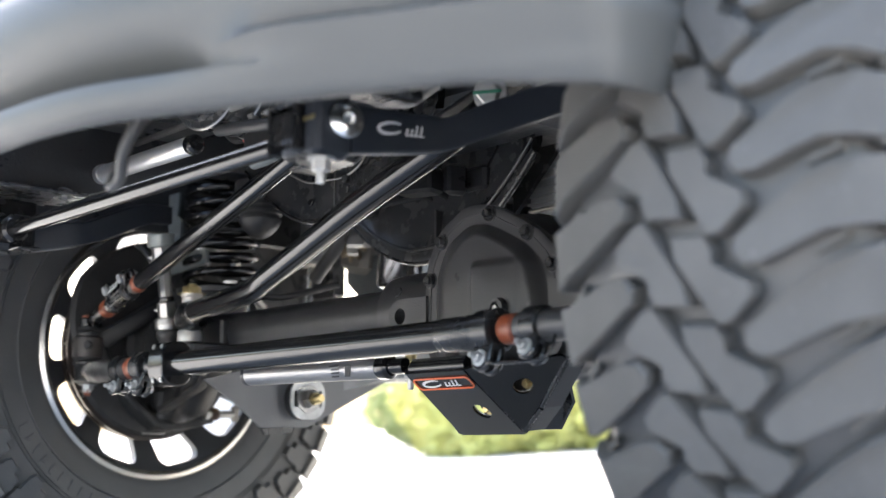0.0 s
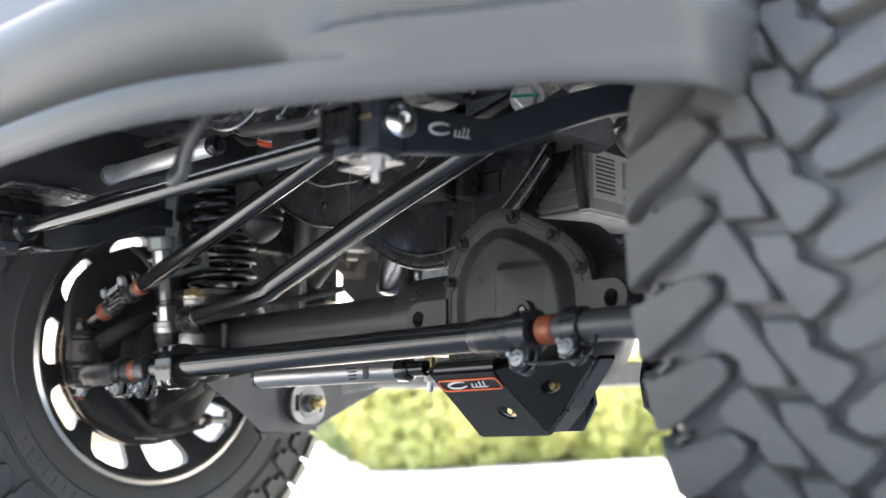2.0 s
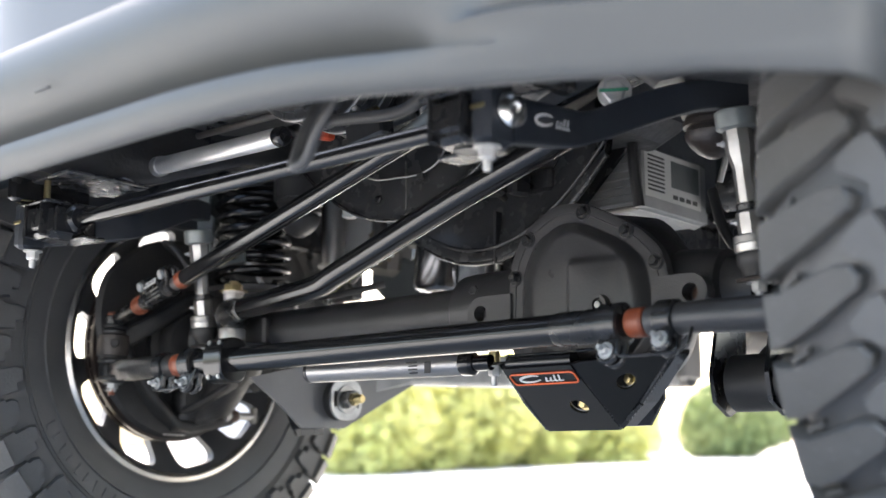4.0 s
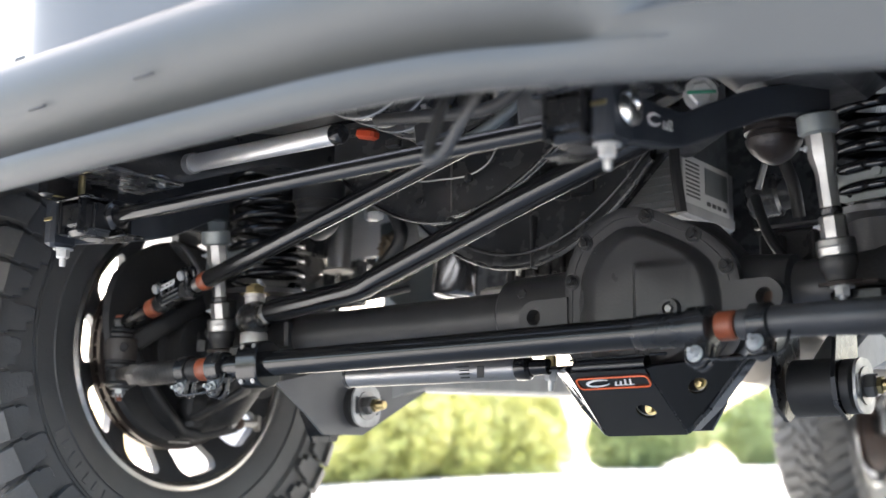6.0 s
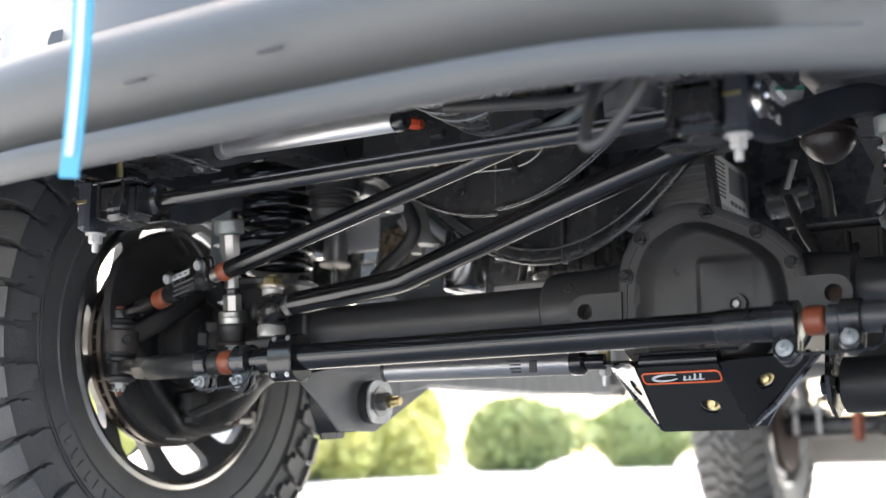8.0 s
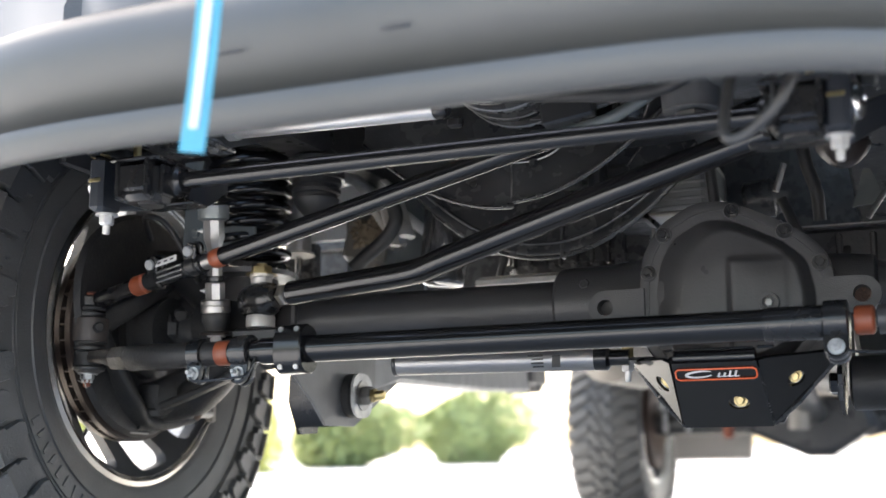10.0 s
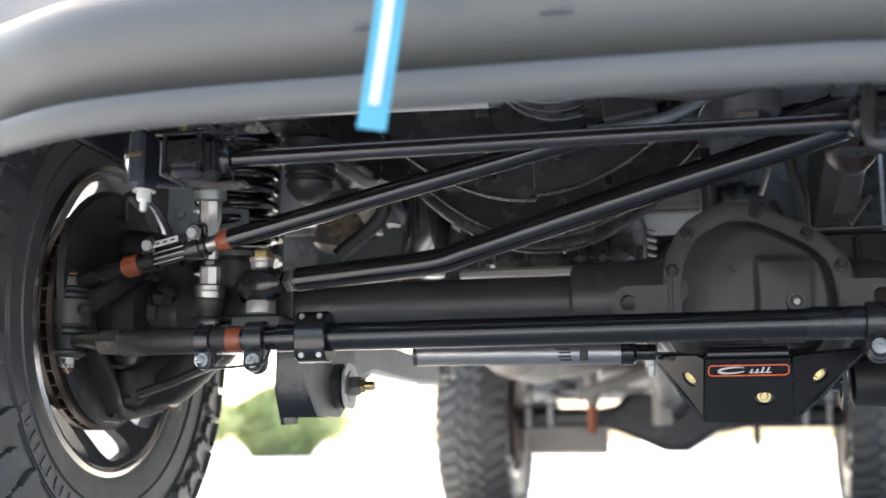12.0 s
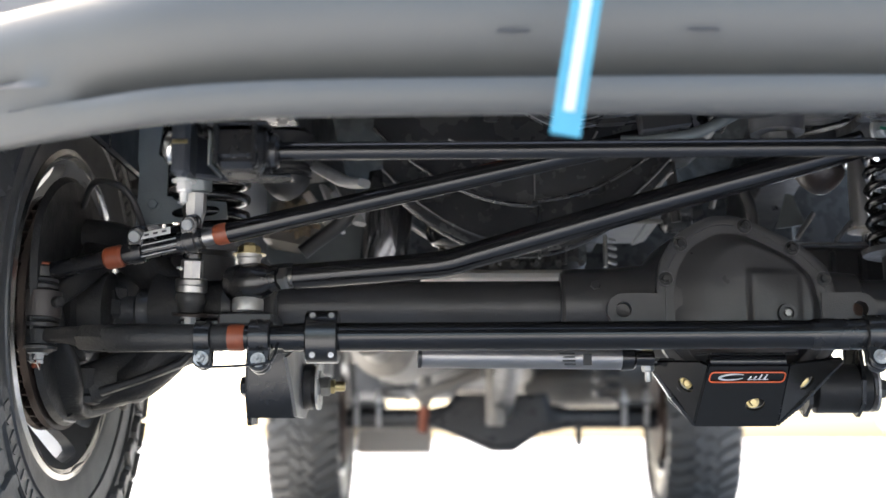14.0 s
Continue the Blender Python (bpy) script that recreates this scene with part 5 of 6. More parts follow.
# ---- frame, engine underside and other dark masses above ----
def frame_rails():
    for sx in (-1, 1):
        s = Shape()
        s.loft([[Vector((sx * (0.43 + a * 0.04), y, z + b * 0.075)) for a, b in ((1, 0.85), (0.85, 1), (-0.85, 1), (-1, 0.85), (-1, -0.85), (-0.85, -1), (0.85, -1), (1, -0.85))] for y, z in ((-0.55, 0.71), (-0.35, 0.70), (-0.1, 0.79), (0.25, 0.80), (0.8, 0.70), (1.2, 0.66), (2.6, 0.66), (3.3, 0.76), (3.9, 0.82), (4.6, 0.76), (5.0, 0.76))])
        rail = part("frame_rail", s, DIRTY, truck, "dusty black frame rail")
        part("bracket", Shape().box((sx * 0.465, -0.43, 0.642), (0.02, 0.13, 0.09), edge=0.004), SATIN, rail)
        part("rail_flange", Shape().box((sx * 0.40, -0.40, 0.628), (0.10, 0.14, 0.006), edge=0.002), SHADE, rail)
    # pressed cross member: front plate with a rim, belly falling to a deeper rear rim
    front = lambda x: (0.573 if x < -0.04 else 0.580) + 2.2 * (x + 0.045) ** 2
    rear = lambda x: 0.534 + 2.4 * (x + 0.05) ** 2
    xs = [-0.275 + 0.02 * k for k in range(12)] + [-0.0401, -0.0399] + [-0.03 + 0.02 * k for k in range(12)]
    xs = sorted(xs)
    cross, hind = Shape(), Shape()
    fr, rr = [], []
    for x in xs:
        f, r = front(x), rear(x)
        fr.append([Vector((x, y, z)) for y, z in ((-0.088, 0.76), (-0.088, f + 0.012), (-0.092, f + 0.006), (-0.095, f), (-0.088, f - 0.002), (-0.078, f + 0.002), (-0.076, f + 0.02), (-0.074, 0.76))])
        rr.append([Vector((x, y, z)) for y, z in ((0.118, 0.80), (0.116, r + 0.10), (0.110, r + 0.05), (0.104, r + 0.022), (0.098, r + 0.010), (0.099, r + 0.002), (0.106, r - 0.002), (0.116, r + 0.004), (0.120, r + 0.02), (0.124, 0.80))])
    cross.loft(fr, around=False, caps=False)
    hind.loft(rr, around=False, caps=False)
    cm = part("cross_member", cross, KMEMBER, truck, "scuffed black pressed cross member with a seam", 50)
    part("rear_plate", hind, KMEMBER, cm, "smooth black rear pressing", 50)
    part("rim_flange", Shape().tube([(x, -0.094, front(x)) for x in xs], 0.0026, 8), SATIN, cm)
    part("rear_flange", Shape().tube([(x, 0.104, rear(x)) for x in xs], 0.0048, 8), SATIN, cm)
    part("seam", Shape().box((-0.040, -0.0890, 0.622), (0.0028, 0.003, 0.082), edge=0.0008), STEEL, cm, "bright worn seam")
    part("pinch_tab", Shape().box((-0.040, -0.095, 0.5755), (0.010, 0.006, 0.008), edge=0.0015), SATIN, cm)
    part("rear_bowl", Shape().lathe([(0, 0.012), (0.003, 0.025), (0.010, 0.034), (0.022, 0.038), (0.10, 0.039), (0.16, 0.039)], (-0.172, 0.195, 0.562), (0.06, 0, 1), 40), GLOSS, cm, "rounded glossy black canister")
    part("rear_joint", Shape().box((-0.023, 0.106, 0.572), (0.005, 0.018, 0.085), edge=0.0015), PLASTIC, cm)
    part("rear_ridge", Shape().tube([(x, 0.0985, rear(x) + 0.020) for x in xs], 0.0034, 8), KMEMBER, cm)
    bolt(cm, (-0.098, -0.0885, 0.612), (0, -1, 0), 0.006, 0.004, SATIN)
    part("locating_wire", Shape().tube(bezier([(-0.165, -0.096, 0.672), (-0.101, -0.097, 0.643), (-0.052, -0.097, 0.638), (-0.004, -0.097, 0.637), (0.032, -0.097, 0.650), (0.052, -0.096, 0.682)], 5), 0.0017, 7), STEEL, cm, "thin bright wire")
    part("wire_clip", Shape().box((-0.004, -0.097, 0.633), (0.012, 0.010, 0.014), edge=0.003), SOFT, cm)
    part("ledge", Shape().prism([Vector((-0.03, 0.118, 0.80)), Vector((-0.03, 0.118, 0.648)), Vector((0.072, 0.114, 0.656)), Vector((0.102, 0.118, 0.70)), Vector((0.135, 0.120, 0.80))], (0, 0, 0), (0, 0.012, 0)), KMEMBER, cm)
    part("ledge_edge", Shape().tube([(-0.03, 0.116, 0.648), (0.072, 0.112, 0.656), (0.102, 0.116, 0.70)], 0.0024, 8), SATIN, cm)

frame_rails()


def tufts(centre, size, count, seed):
    """A frayed pad: many short bent wisps round a core."""
    rng = random.Random(seed)
    c, s = Vector(centre), Shape()
    s.box(c, (size[0] * 1.3, size[1] * 1.2, size[2] * 1.3), Matrix.Rotation(0.4, 3, "Y"), size[1] * 0.4)
    for k in range(count):
        d = Vector([rng.gauss(0, 1) for q in range(3)]).normalized()
        p = c + Vector([d[q] * size[q] * 0.85 for q in range(3)])
        e = p + Vector([(d[q] + rng.uniform(-0.5, 0.5)) * size[q] * 0.3 for q in range(3)])
        s.tube([p, p.lerp(e, 0.5) + Vector((0, 0, rng.uniform(-0.004, 0.004))), e], [0.006, 0.0045, 0.001], 6)
    return s


def engine_mass():
    e = Shape().box((-0.07, 0.56, 0.82), (0.28, 0.60, 0.36), edge=0.06).box((0.0, 0.10, 0.82), (0.52, 0.30, 0.24), edge=0.03)
    eng = part("engine_block", e, GRIME, truck, "dark oily engine and sump underside")
    pan = Shape().box((-0.060, 0.50, 0.600), (0.26, 0.42, 0.116), edge=0.014)
    for k in range(8):
        pan.box((-0.165 + 0.028 * k, 0.288, 0.585), (0.007, 0.012, 0.070), edge=0.002)
    part("oil_sump", pan, SHADE, eng, "ribbed black oil sump")
    flange = Shape().box((-0.065, 0.50, 0.662), (0.28, 0.46, 0.012), edge=0.003)
    part("sump_flange", flange, GRIME, eng)
    for k in range(7):
        bolt(eng, (-0.175 + 0.039 * k, 0.286, 0.552), (0, -1, -0.3), 0.0042, 0.005, GRIME, 0.001)
    rad = Shape().box((0.0, -0.30, 0.86), (0.72, 0.30, 0.26), edge=0.03)
    part("radiator_support", rad, PLASTIC, eng, "black radiator support and shroud")
    fl = Shape().box((0.0, 2.6, 0.98), (1.6, 4.2, 0.05), edge=0.02)
    part("floor_pan", fl, GRIME, eng, "dark floor pan")
    gear = Shape().lathe([(0, 0.20), (0.1, 0.22), (0.25, 0.17), (0.6, 0.14), (1.0, 0.13), (1.3, 0.10)], (0.0, 0.85, 0.72), (0, 1, 0), 28)
    part("gearbox", gear, GRIME, eng, "dark gearbox housing")
    tc = Shape().box((0.0, 1.9, 0.66), (0.36, 0.40, 0.24), edge=0.05)
    part("transfer_case", tc, BEIGE, eng, "dusty aluminium transfer case")
    wall = Shape().box((0.0, 1.05, 0.86), (1.5, 0.05, 0.36), edge=0.02)
    part("bulkhead", wall, GRIME, eng)
    # front drive shaft, and a pale strip added for bright ground under the sump
    part("gearbox_beam", Shape().box((-0.36, 0.80, 0.56), (0.46, 0.08, 0.13), edge=0.02), GRIME, eng, "dark gearbox cross beam")
    part("pale_strip", Shape().box((-0.085, 0.270, 0.522), (0.27, 0.08, 0.020), edge=0.006), PALESTRIP, eng, "pale strip added for bright ground under the sump")
    part("drive_shaft", Shape().tube([(0.29, 0.18, 0.46), (0.27, 1.0, 0.55), (0.24, 1.7, 0.60)], 0.028, 24), DIRTY, eng)
    part("splash_wall", Shape().box((0.0, 0.66, 0.74), (1.06, 0.03, 0.50), edge=0.008), SHADE, eng, "dark splash wall behind the engine")
    filt = Shape().lathe([(0, 0.028), (0.004, 0.038), (0.012, 0.0415), (0.10, 0.0415), (0.18, 0.0415)], (-0.286, 0.245, 0.522), (0.10, 0.0, 1), 36)
    part("oil_filter", filt, DARKCHROME, eng, "gloss black rounded filter housing")
    part("filter_rim", Shape().tube(bezier([(-0.30, 0.25, 0.68), (-0.25, 0.26, 0.625), (-0.19, 0.27, 0.59), (-0.13, 0.28, 0.585)], 6), 0.005, 10), STEEL, eng)
    mount = [(-0.09, 0.10), (0.05, 0.10), (0.08, 0.02), (0.05, -0.08), (-0.03, -0.10), (-0.10, -0.03)]
    sheet(mount, [circle(0.005, 0.02, 0.022)], (-0.395, 0.30, 0.60), (1, 0, 0.1), (0, 0, 1), 0.012, "engine_mount", GREYPLATE, eng, "pale grey engine mount bracket")
    mb = part("mount_block", Shape().box((-0.449, 0.295, 0.622), (0.085, 0.06, 0.095), Matrix.Rotation(radians(12), 3, "Y"), 0.014), BEIGE, eng, "dusty brown engine mount block")
    part("mount_brace", Shape().tube([(-0.37, 0.23, 0.668), (-0.30, 0.24, 0.610), (-0.27, 0.25, 0.575)], [0.010, 0.009, 0.008], 14), GREYSHEET, mb, "pale grey diagonal brace")
    part("rail_face", Shape().box((-0.560, 0.345, 0.7225), (0.22, 0.010, 0.165), edge=0.003), PALESHEET, eng, "smooth grey inner face")
    # dark plate with lip and bolts, added to close a bright gap behind the spring
    sb = part("gap_plate", Shape().box((-0.640, 0.350, 0.592), (0.115, 0.012, 0.094), edge=0.004), SHADE, eng, "dark folded plate added to close a bright gap")
    part("gap_plate_lip", Shape().box((-0.5835, 0.338, 0.592), (0.006, 0.030, 0.090), edge=0.002), SHADE, sb)
    for bz in (0.572, 0.612):
        bolt(sb, (-0.612, 0.344, bz), (0, -1, 0), 0.009, 0.008, STEEL, 0.002)
    tb = part("cable_tab", Shape().box((0.095, 0.228, 0.563), (0.007, 0.012, 0.058), edge=0.002), STEEL, eng, "bright ribbed cable tab")
    for k in range(4):
        part("tab_rib", Shape().box((0.107, 0.230, 0.543 + 0.013 * k), (0.016, 0.010, 0.006), Matrix.Rotation(0.3, 3, "Y"), 0.002), ZINC, tb)
    part("starter", Shape().lathe([(0, 0.026), (0.006, 0.034), (0.05, 0.036), (0.055, 0.028), (0.075, 0.026)], (0.215, 0.40, 0.66), (1, 0.1, 0.1), 26), SHADE, eng, "black starter body")
    part("down_hose", Shape().tube(bezier([(0.332, 0.25, 0.71), (0.338, 0.25, 0.675), (0.350, 0.25, 0.635), (0.352, 0.26, 0.59)], 6), 0.010, 12), SOFT, eng)
    sheet([(0.0, 0.0), (0.052, 0.006), (0.030, 0.06), (0.02, 0.062)], [], (0.400, 0.29, 0.612), (1, 0, 0), (0, 0, 1), 0.006, "gusset_plate", GREYPLATE, eng)
    for a, b, r in (((0.456, 0.25, 0.632), (0.424, 0.25, 0.586), 0.0042), ((0.520, 0.25, 0.618), (0.491, 0.25, 0.583), 0.0035), ((0.30, 0.27, 0.69), (0.285, 0.27, 0.645), 0.005)):
        part("brace_rod", Shape().tube([a, b], r, 10), DAMPER, eng)
    for a, b, r in (
        ((-0.456, 0.25, 0.736), (-0.422, 0.25, 0.702), 0.006),
        ((-0.413, 0.25, 0.736), (-0.382, 0.25, 0.709), 0.005),
        ((-0.418, 0.25, 0.67), (-0.381, 0.25, 0.619), 0.008),
        ((-0.381, 0.25, 0.678), (-0.345, 0.25, 0.615), 0.006),
    ):
        part("dusty_rail", Shape().forging([a, Vector(a).lerp(b, 0.5), b], [(r * 1.6, r), (r * 1.6, r)]), PALE, eng, "pale dusty bracket rail")
    part("thick_cable", Shape().tube(bezier([(-0.352, 0.15, 0.676), (-0.334, 0.15, 0.645), (-0.332, 0.15, 0.622), (-0.350, 0.15, 0.595), (-0.388, 0.15, 0.566), (-0.410, 0.15, 0.548)], 6), 0.0125, 14), SOFT, eng)
    part("insulation", tufts((-0.430, 0.255, 0.628), (0.034, 0.018, 0.030), 60, 11), TUFT, eng, "brown frayed insulation")
    rib = Shape().box((0.46, 0.27, 0.53), (0.34, 0.05, 0.085), edge=0.006)
    rb = part("rear_cross_tube", rib, DIRTY, eng, "ribbed black cross beam")
    for k in range(6):
        part("rib", Shape().box((0.33 + 0.05 * k, 0.238, 0.525), (0.010, 0.018, 0.075), edge=0.003), DIRTY, rb)
    part("beam_edge", Shape().box((0.46, 0.240, 0.576), (0.34, 0.010, 0.004), edge=0.001), STEEL, rb)
    part("fan_shroud", Shape().lathe([(0, 0.20), (0.01, 0.215), (0.03, 0.215), (0.032, 0.19), (0.05, 0.19), (0.052, 0.215), (0.07, 0.215), (0.072, 0.18)], (0.05, -0.16, 0.882), (0, -1, 0), 48), SHADE, eng, "ribbed dark pulley behind the radiator")
    hub = Vector((0.009, 0, 0.762))
    alt = part("fan_pulley", Shape().lathe([(0, 0.035), (0.002, 0.087), (0.22, 0.089), (0.222, 0.035)], hub + Vector((0, -0.140, 0)), (0, -1, 0), 48), SHADE, eng, "dark ribbed fan drive")
    for k in range(5):
        y0 = -0.165 - 0.040 * k
        part("drive_rib", Shape().lathe([(0, 0.087), (0.002, 0.0975), (0.005, 0.100), (0.017, 0.100), (0.020, 0.0975), (0.022, 0.087)], hub + Vector((0, y0, 0)), (0, -1, 0), 56), SHADE, alt)
        # thin bright ring: the light along each rib's edge, put into the material
        part("rib_glint", Shape().lathe([(0.0165, 0.0992), (0.0175, 0.1006), (0.0195, 0.0990)], hub + Vector((0, y0, 0)), (0, -1, 0), 56, caps=False), LINKSTEEL, alt, "bright steel ring drawn as the lit rib edge")
    br = part("alternator_bracket", Shape().box((0.113, -0.318, 0.634), (0.066, 0.026, 0.030), Matrix.Rotation(radians(-8), 3, "Y"), 0.003), PLASTIC, eng, "black cast bracket with two bolts")
    bolt(br, (0.097, -0.322, 0.650), (0, -0.6, 1), 0.009, 0.012, BRIGHT, 0.002, 0.006)
    bolt(br, (0.121, -0.316, 0.650), (0.1, -0.6, 1), 0.010, 0.012, BRASS, 0.002)
    part("bracket_arm", Shape().forging(bezier([(0.128, -0.30, 0.648), (0.165, -0.27, 0.668), (0.21, -0.25, 0.690)], 5), [(0.016, 0.008), (0.013, 0.007)]), GRIME, br)
    part("conduit", Shape().tube(bezier([(0.060, -0.300, 0.612), (0.105, -0.305, 0.612), (0.160, -0.305, 0.622), (0.205, -0.300, 0.645), (0.240, -0.300, 0.665), (0.30, -0.29, 0.680)], 7), 0.0075, 12), GREYPLATE, eng, "grey corrugated cable conduit")
    arm = part("mount_arm", Shape().forging(bezier([(-0.432, 0.140, 0.705), (-0.405, 0.134, 0.700), (-0.365, 0.105, 0.672), (-0.330, 0.070, 0.648), (-0.300, 0.045, 0.640)], 6), [(0.016, 0.013), (0.010, 0.009), (0.012, 0.010), (0.014, 0.007)]), ALUMINIUM, eng, "bare cast aluminium arm")
    part("arm_lug", Shape().lathe([(-0.010, 0.011), (-0.008, 0.015), (0.008, 0.015), (0.010, 0.011)], (-0.432, 0.135, 0.705), (0.3, -1, 0), 20), ALUMINIUM, arm)
    bolt(arm, (-0.429, 0.123, 0.705), (0.3, -1, 0), 0.007, 0.006, STEEL, 0.001)
    for a0, b0, r0 in (((-0.360, 0.20, 0.690), (-0.318, 0.17, 0.600), 0.009), ((-0.385, 0.21, 0.675), (-0.350, 0.19, 0.590), 0.006)):
        part("stay_bar", Shape().forging([a0, Vector(a0).lerp(b0, 0.5), b0], [(r0 * 1.7, r0 * 0.6), (r0 * 1.7, r0 * 0.6)]), ALUMINIUM, arm, "pale flat stay")
    rng = random.Random(7)
    for k in range(26):
        x, yy = rng.uniform(-0.24, 0.10), rng.uniform(0.04, 0.30)
        w, h = rng.uniform(0.02, 0.07), rng.uniform(0.02, 0.05)
        part("casting_rib", Shape().box((x, yy, 0.665 - h * 0.3), (w, rng.uniform(0.015, 0.05), h), Matrix.Rotation(rng.uniform(-0.5, 0.5), 3, "Z"), 0.005), DIRTY if k % 3 else GRIME, eng)
    for k in range(2):
        x = rng.uniform(-0.18, 0.0)
        pts = [(x + rng.uniform(-0.03, 0.03), 0.06 + 0.05 * i, 0.625 + rng.uniform(-0.015, 0.02)) for i in range(6)]
        part("engine_cable", Shape().tube(bezier(pts, 4), rng.uniform(0.004, 0.006), 8), SOFT, eng)
    for x0, x1, z0, z1, y1 in ((-0.995, -0.495, 0.70, 0.85, 0.72), (-0.860, -0.495, 0.54, 0.73, 0.736), (0.495, 0.995, 0.63, 0.83, 0.72)):
        part("wheel_house_wall", Shape().box(((x0 + x1) / 2, y1, (z0 + z1) / 2), (x1 - x0, 0.012, z1 - z0), edge=0.004), SHADE, eng)
    return eng


engine_mass()


def fender_liner(sx):
    s = Shape()
    rings = []
    for k in range(15):
        a = radians(52 + 76 * k / 14)
        y, z = AXLE_Y + 0.60 * math.cos(a), AXLE_Z + 0.58 * math.sin(a)
        rings.append([Vector((sx * x, y, z + dz)) for x, dz in ((0.60, -0.01), (0.62, 0.0), (0.80, 0.012), (1.0, 0.0), (1.0, 0.006), (0.80, 0.018), (0.61, 0.006))])
    s.loft(rings)
    part("fender_liner", s, PLASTIC, truck, "black plastic wheel-arch liner")
    w = Shape().box((sx * 0.645, 0.06, 0.83), (0.012, 0.78, 0.38), edge=0.004)
    part("inner_fender", w, PLASTIC, truck, "black inner wing panel")


for side in (-1, 1):
    fender_liner(side)


def spring_bracket():
    o = [(0.0, 0.10), (0.045, 0.10), (0.040, 0.055), (0.055, 0.045), (0.055, -0.01), (0.145, -0.02), (0.148, -0.045), (0.01, -0.055), (0.012, 0.03)]
    b = sheet(o, [circle(0.035, -0.025, 0.006)], (-0.648, -0.02, 0.615), (1, 0, 0), (0, 0, 1), 0.006, "sensor_bracket", GREYPLATE, truck, "grey primed sheet bracket beside the spring")
    bolt(b, (-0.613, -0.026, 0.592), (0, -1, 0), 0.008, 0.006, GREYPLATE, 0.001)
    o = [(0.0, 0.0), (0.015, -0.004), (0.10, 0.0), (0.10, 0.045), (0.0, 0.042)]
    d = sheet(o, [circle(0.021, 0.005, 0.0035)], (0.504, -0.02, 0.541), (1, 0, 0), (0, 0, 1), 0.005, "spring_plate", GALV, truck, "galvanised plate beside the spring")
    bolt(d, (0.561, -0.026, 0.571), (0, -1, 0), 0.007, 0.005, GALV, 0.001)
    part("clip", Shape().box((0.506, -0.028, 0.568), (0.010, 0.010, 0.012), edge=0.002), RUST, d)


spring_bracket()


def reservoir():
    a, b = Vector((-0.400, -0.291, 0.6735)), Vector((-0.059, -0.324, 0.6555))
    d = (b - a).normalized()
    n = (b - a).length
    r = part("reservoir", Shape().lathe([(0, 0.0115), (0.003, 0.0136), (n - 0.003, 0.0136), (n, 0.012)], a, d, 36), BRUSHED, truck, "polished steel shock reservoir cylinder")
    part("end_cap", Shape().lathe([(n - 0.002, 0.0130), (n, 0.0140), (n + 0.012, 0.0136), (n + 0.016, 0.010)], a, d, 30), SATIN, r)
    part("band", Shape().lathe([(0.014, 0.0138), (0.014, 0.0160), (0.028, 0.0160), (0.028, 0.0138)], a, d, 36), BRIGHT, r)
    u, v, w = axis_frame(d)
    for k in range(5):
        t = 2 * math.pi * k / 5
        bolt(r, a + (u * math.cos(t) + v * math.sin(t)) * 0.0112, -d, 0.0046, 0.011, BRIGHT)
    part("rail", Shape().tube([a + Vector((0.10, 0.01, 0.036)), b + Vector((0.16, -0.02, 0.022))], 0.005, 10), STEEL, r)

    bolt(r, (-0.367, -0.36, 0.634), (0.1, -0.3, -1), 0.008, 0.010, STEEL, 0.003, 0.0, "flange_bolt")

reservoir()


def red_plug():
    c = Shape().box((-0.128, -0.178, 0.7015), (0.036, 0.020, 0.016), Matrix.Rotation(radians(14), 3, "Y"), 0.004)
    p = part("connector", c, REDPLASTIC, truck, "red electrical connector plug")
    part("latch", Shape().box((-0.103, -0.148, 0.690), (0.022, 0.016, 0.015), edge=0.003), PLASTIC, p)
    part("tail_clip", Shape().box((-0.152, -0.178, 0.708), (0.012, 0.014, 0.012), edge=0.002), PLASTIC, p)
    part("loom", Shape().tube(bezier([(-0.150, -0.178, 0.708), (-0.19, -0.170, 0.715), (-0.23, -0.16, 0.735)], 6), 0.007, 12), SOFT, p)


red_plug()


def steering_box():
    s = Shape().box((0.32, -0.30, 0.715), (0.10, 0.14, 0.14), edge=0.02)
    s.lathe([(0, 0.05), (0.03, 0.05), (0.05, 0.036), (0.08, 0.034)], (0.26, -0.30, 0.70), (0, 0, -1), 26)
    g = part("steering_box", s, GRIME, truck, "black steering gearbox")
    part("sector_nut", hexagon((0.26, -0.30, 0.618), (0, 0, -1), 0.022, 0.012), STEEL, g)
    # large flange bolt with a paint stripe
    c, d = Vector((0.419, -0.213, 0.647)), Vector((0.50, -0.85, -0.10)).normalized()
    b = part("frame_bolt", Shape().lathe([(0, 0.0185), (0.004, 0.0205), (0.007, 0.0195)], c, d, 30), ZINC, g, "large zinc flange bolt with a green paint stripe")
    part("head", hexagon(c + d * 0.006, d, 0.0145, 0.011), ZINC, b)
    u, v, w = axis_frame(d)
    part("paint_stripe", Shape().box(c + d * 0.0175, (0.034, 0.004, 0.0015), Matrix((u, v, w)).transposed(), 0.0005), GREENMARK, b)
    part("strap", Shape().box((0.33, -0.18, 0.655), (0.12, 0.03, 0.006), Matrix.Rotation(radians(-14), 3, "Y"), 0.002).box((0.34, -0.15, 0.670), (0.14, 0.05, 0.006), Matrix.Rotation(radians(-14), 3, "Y"), 0.002), SATIN, g)
    part("tower_panel", Shape().box((0.50, -0.10, 0.76), (0.16, 0.20, 0.20), edge=0.02), GRIME, g)


steering_box()


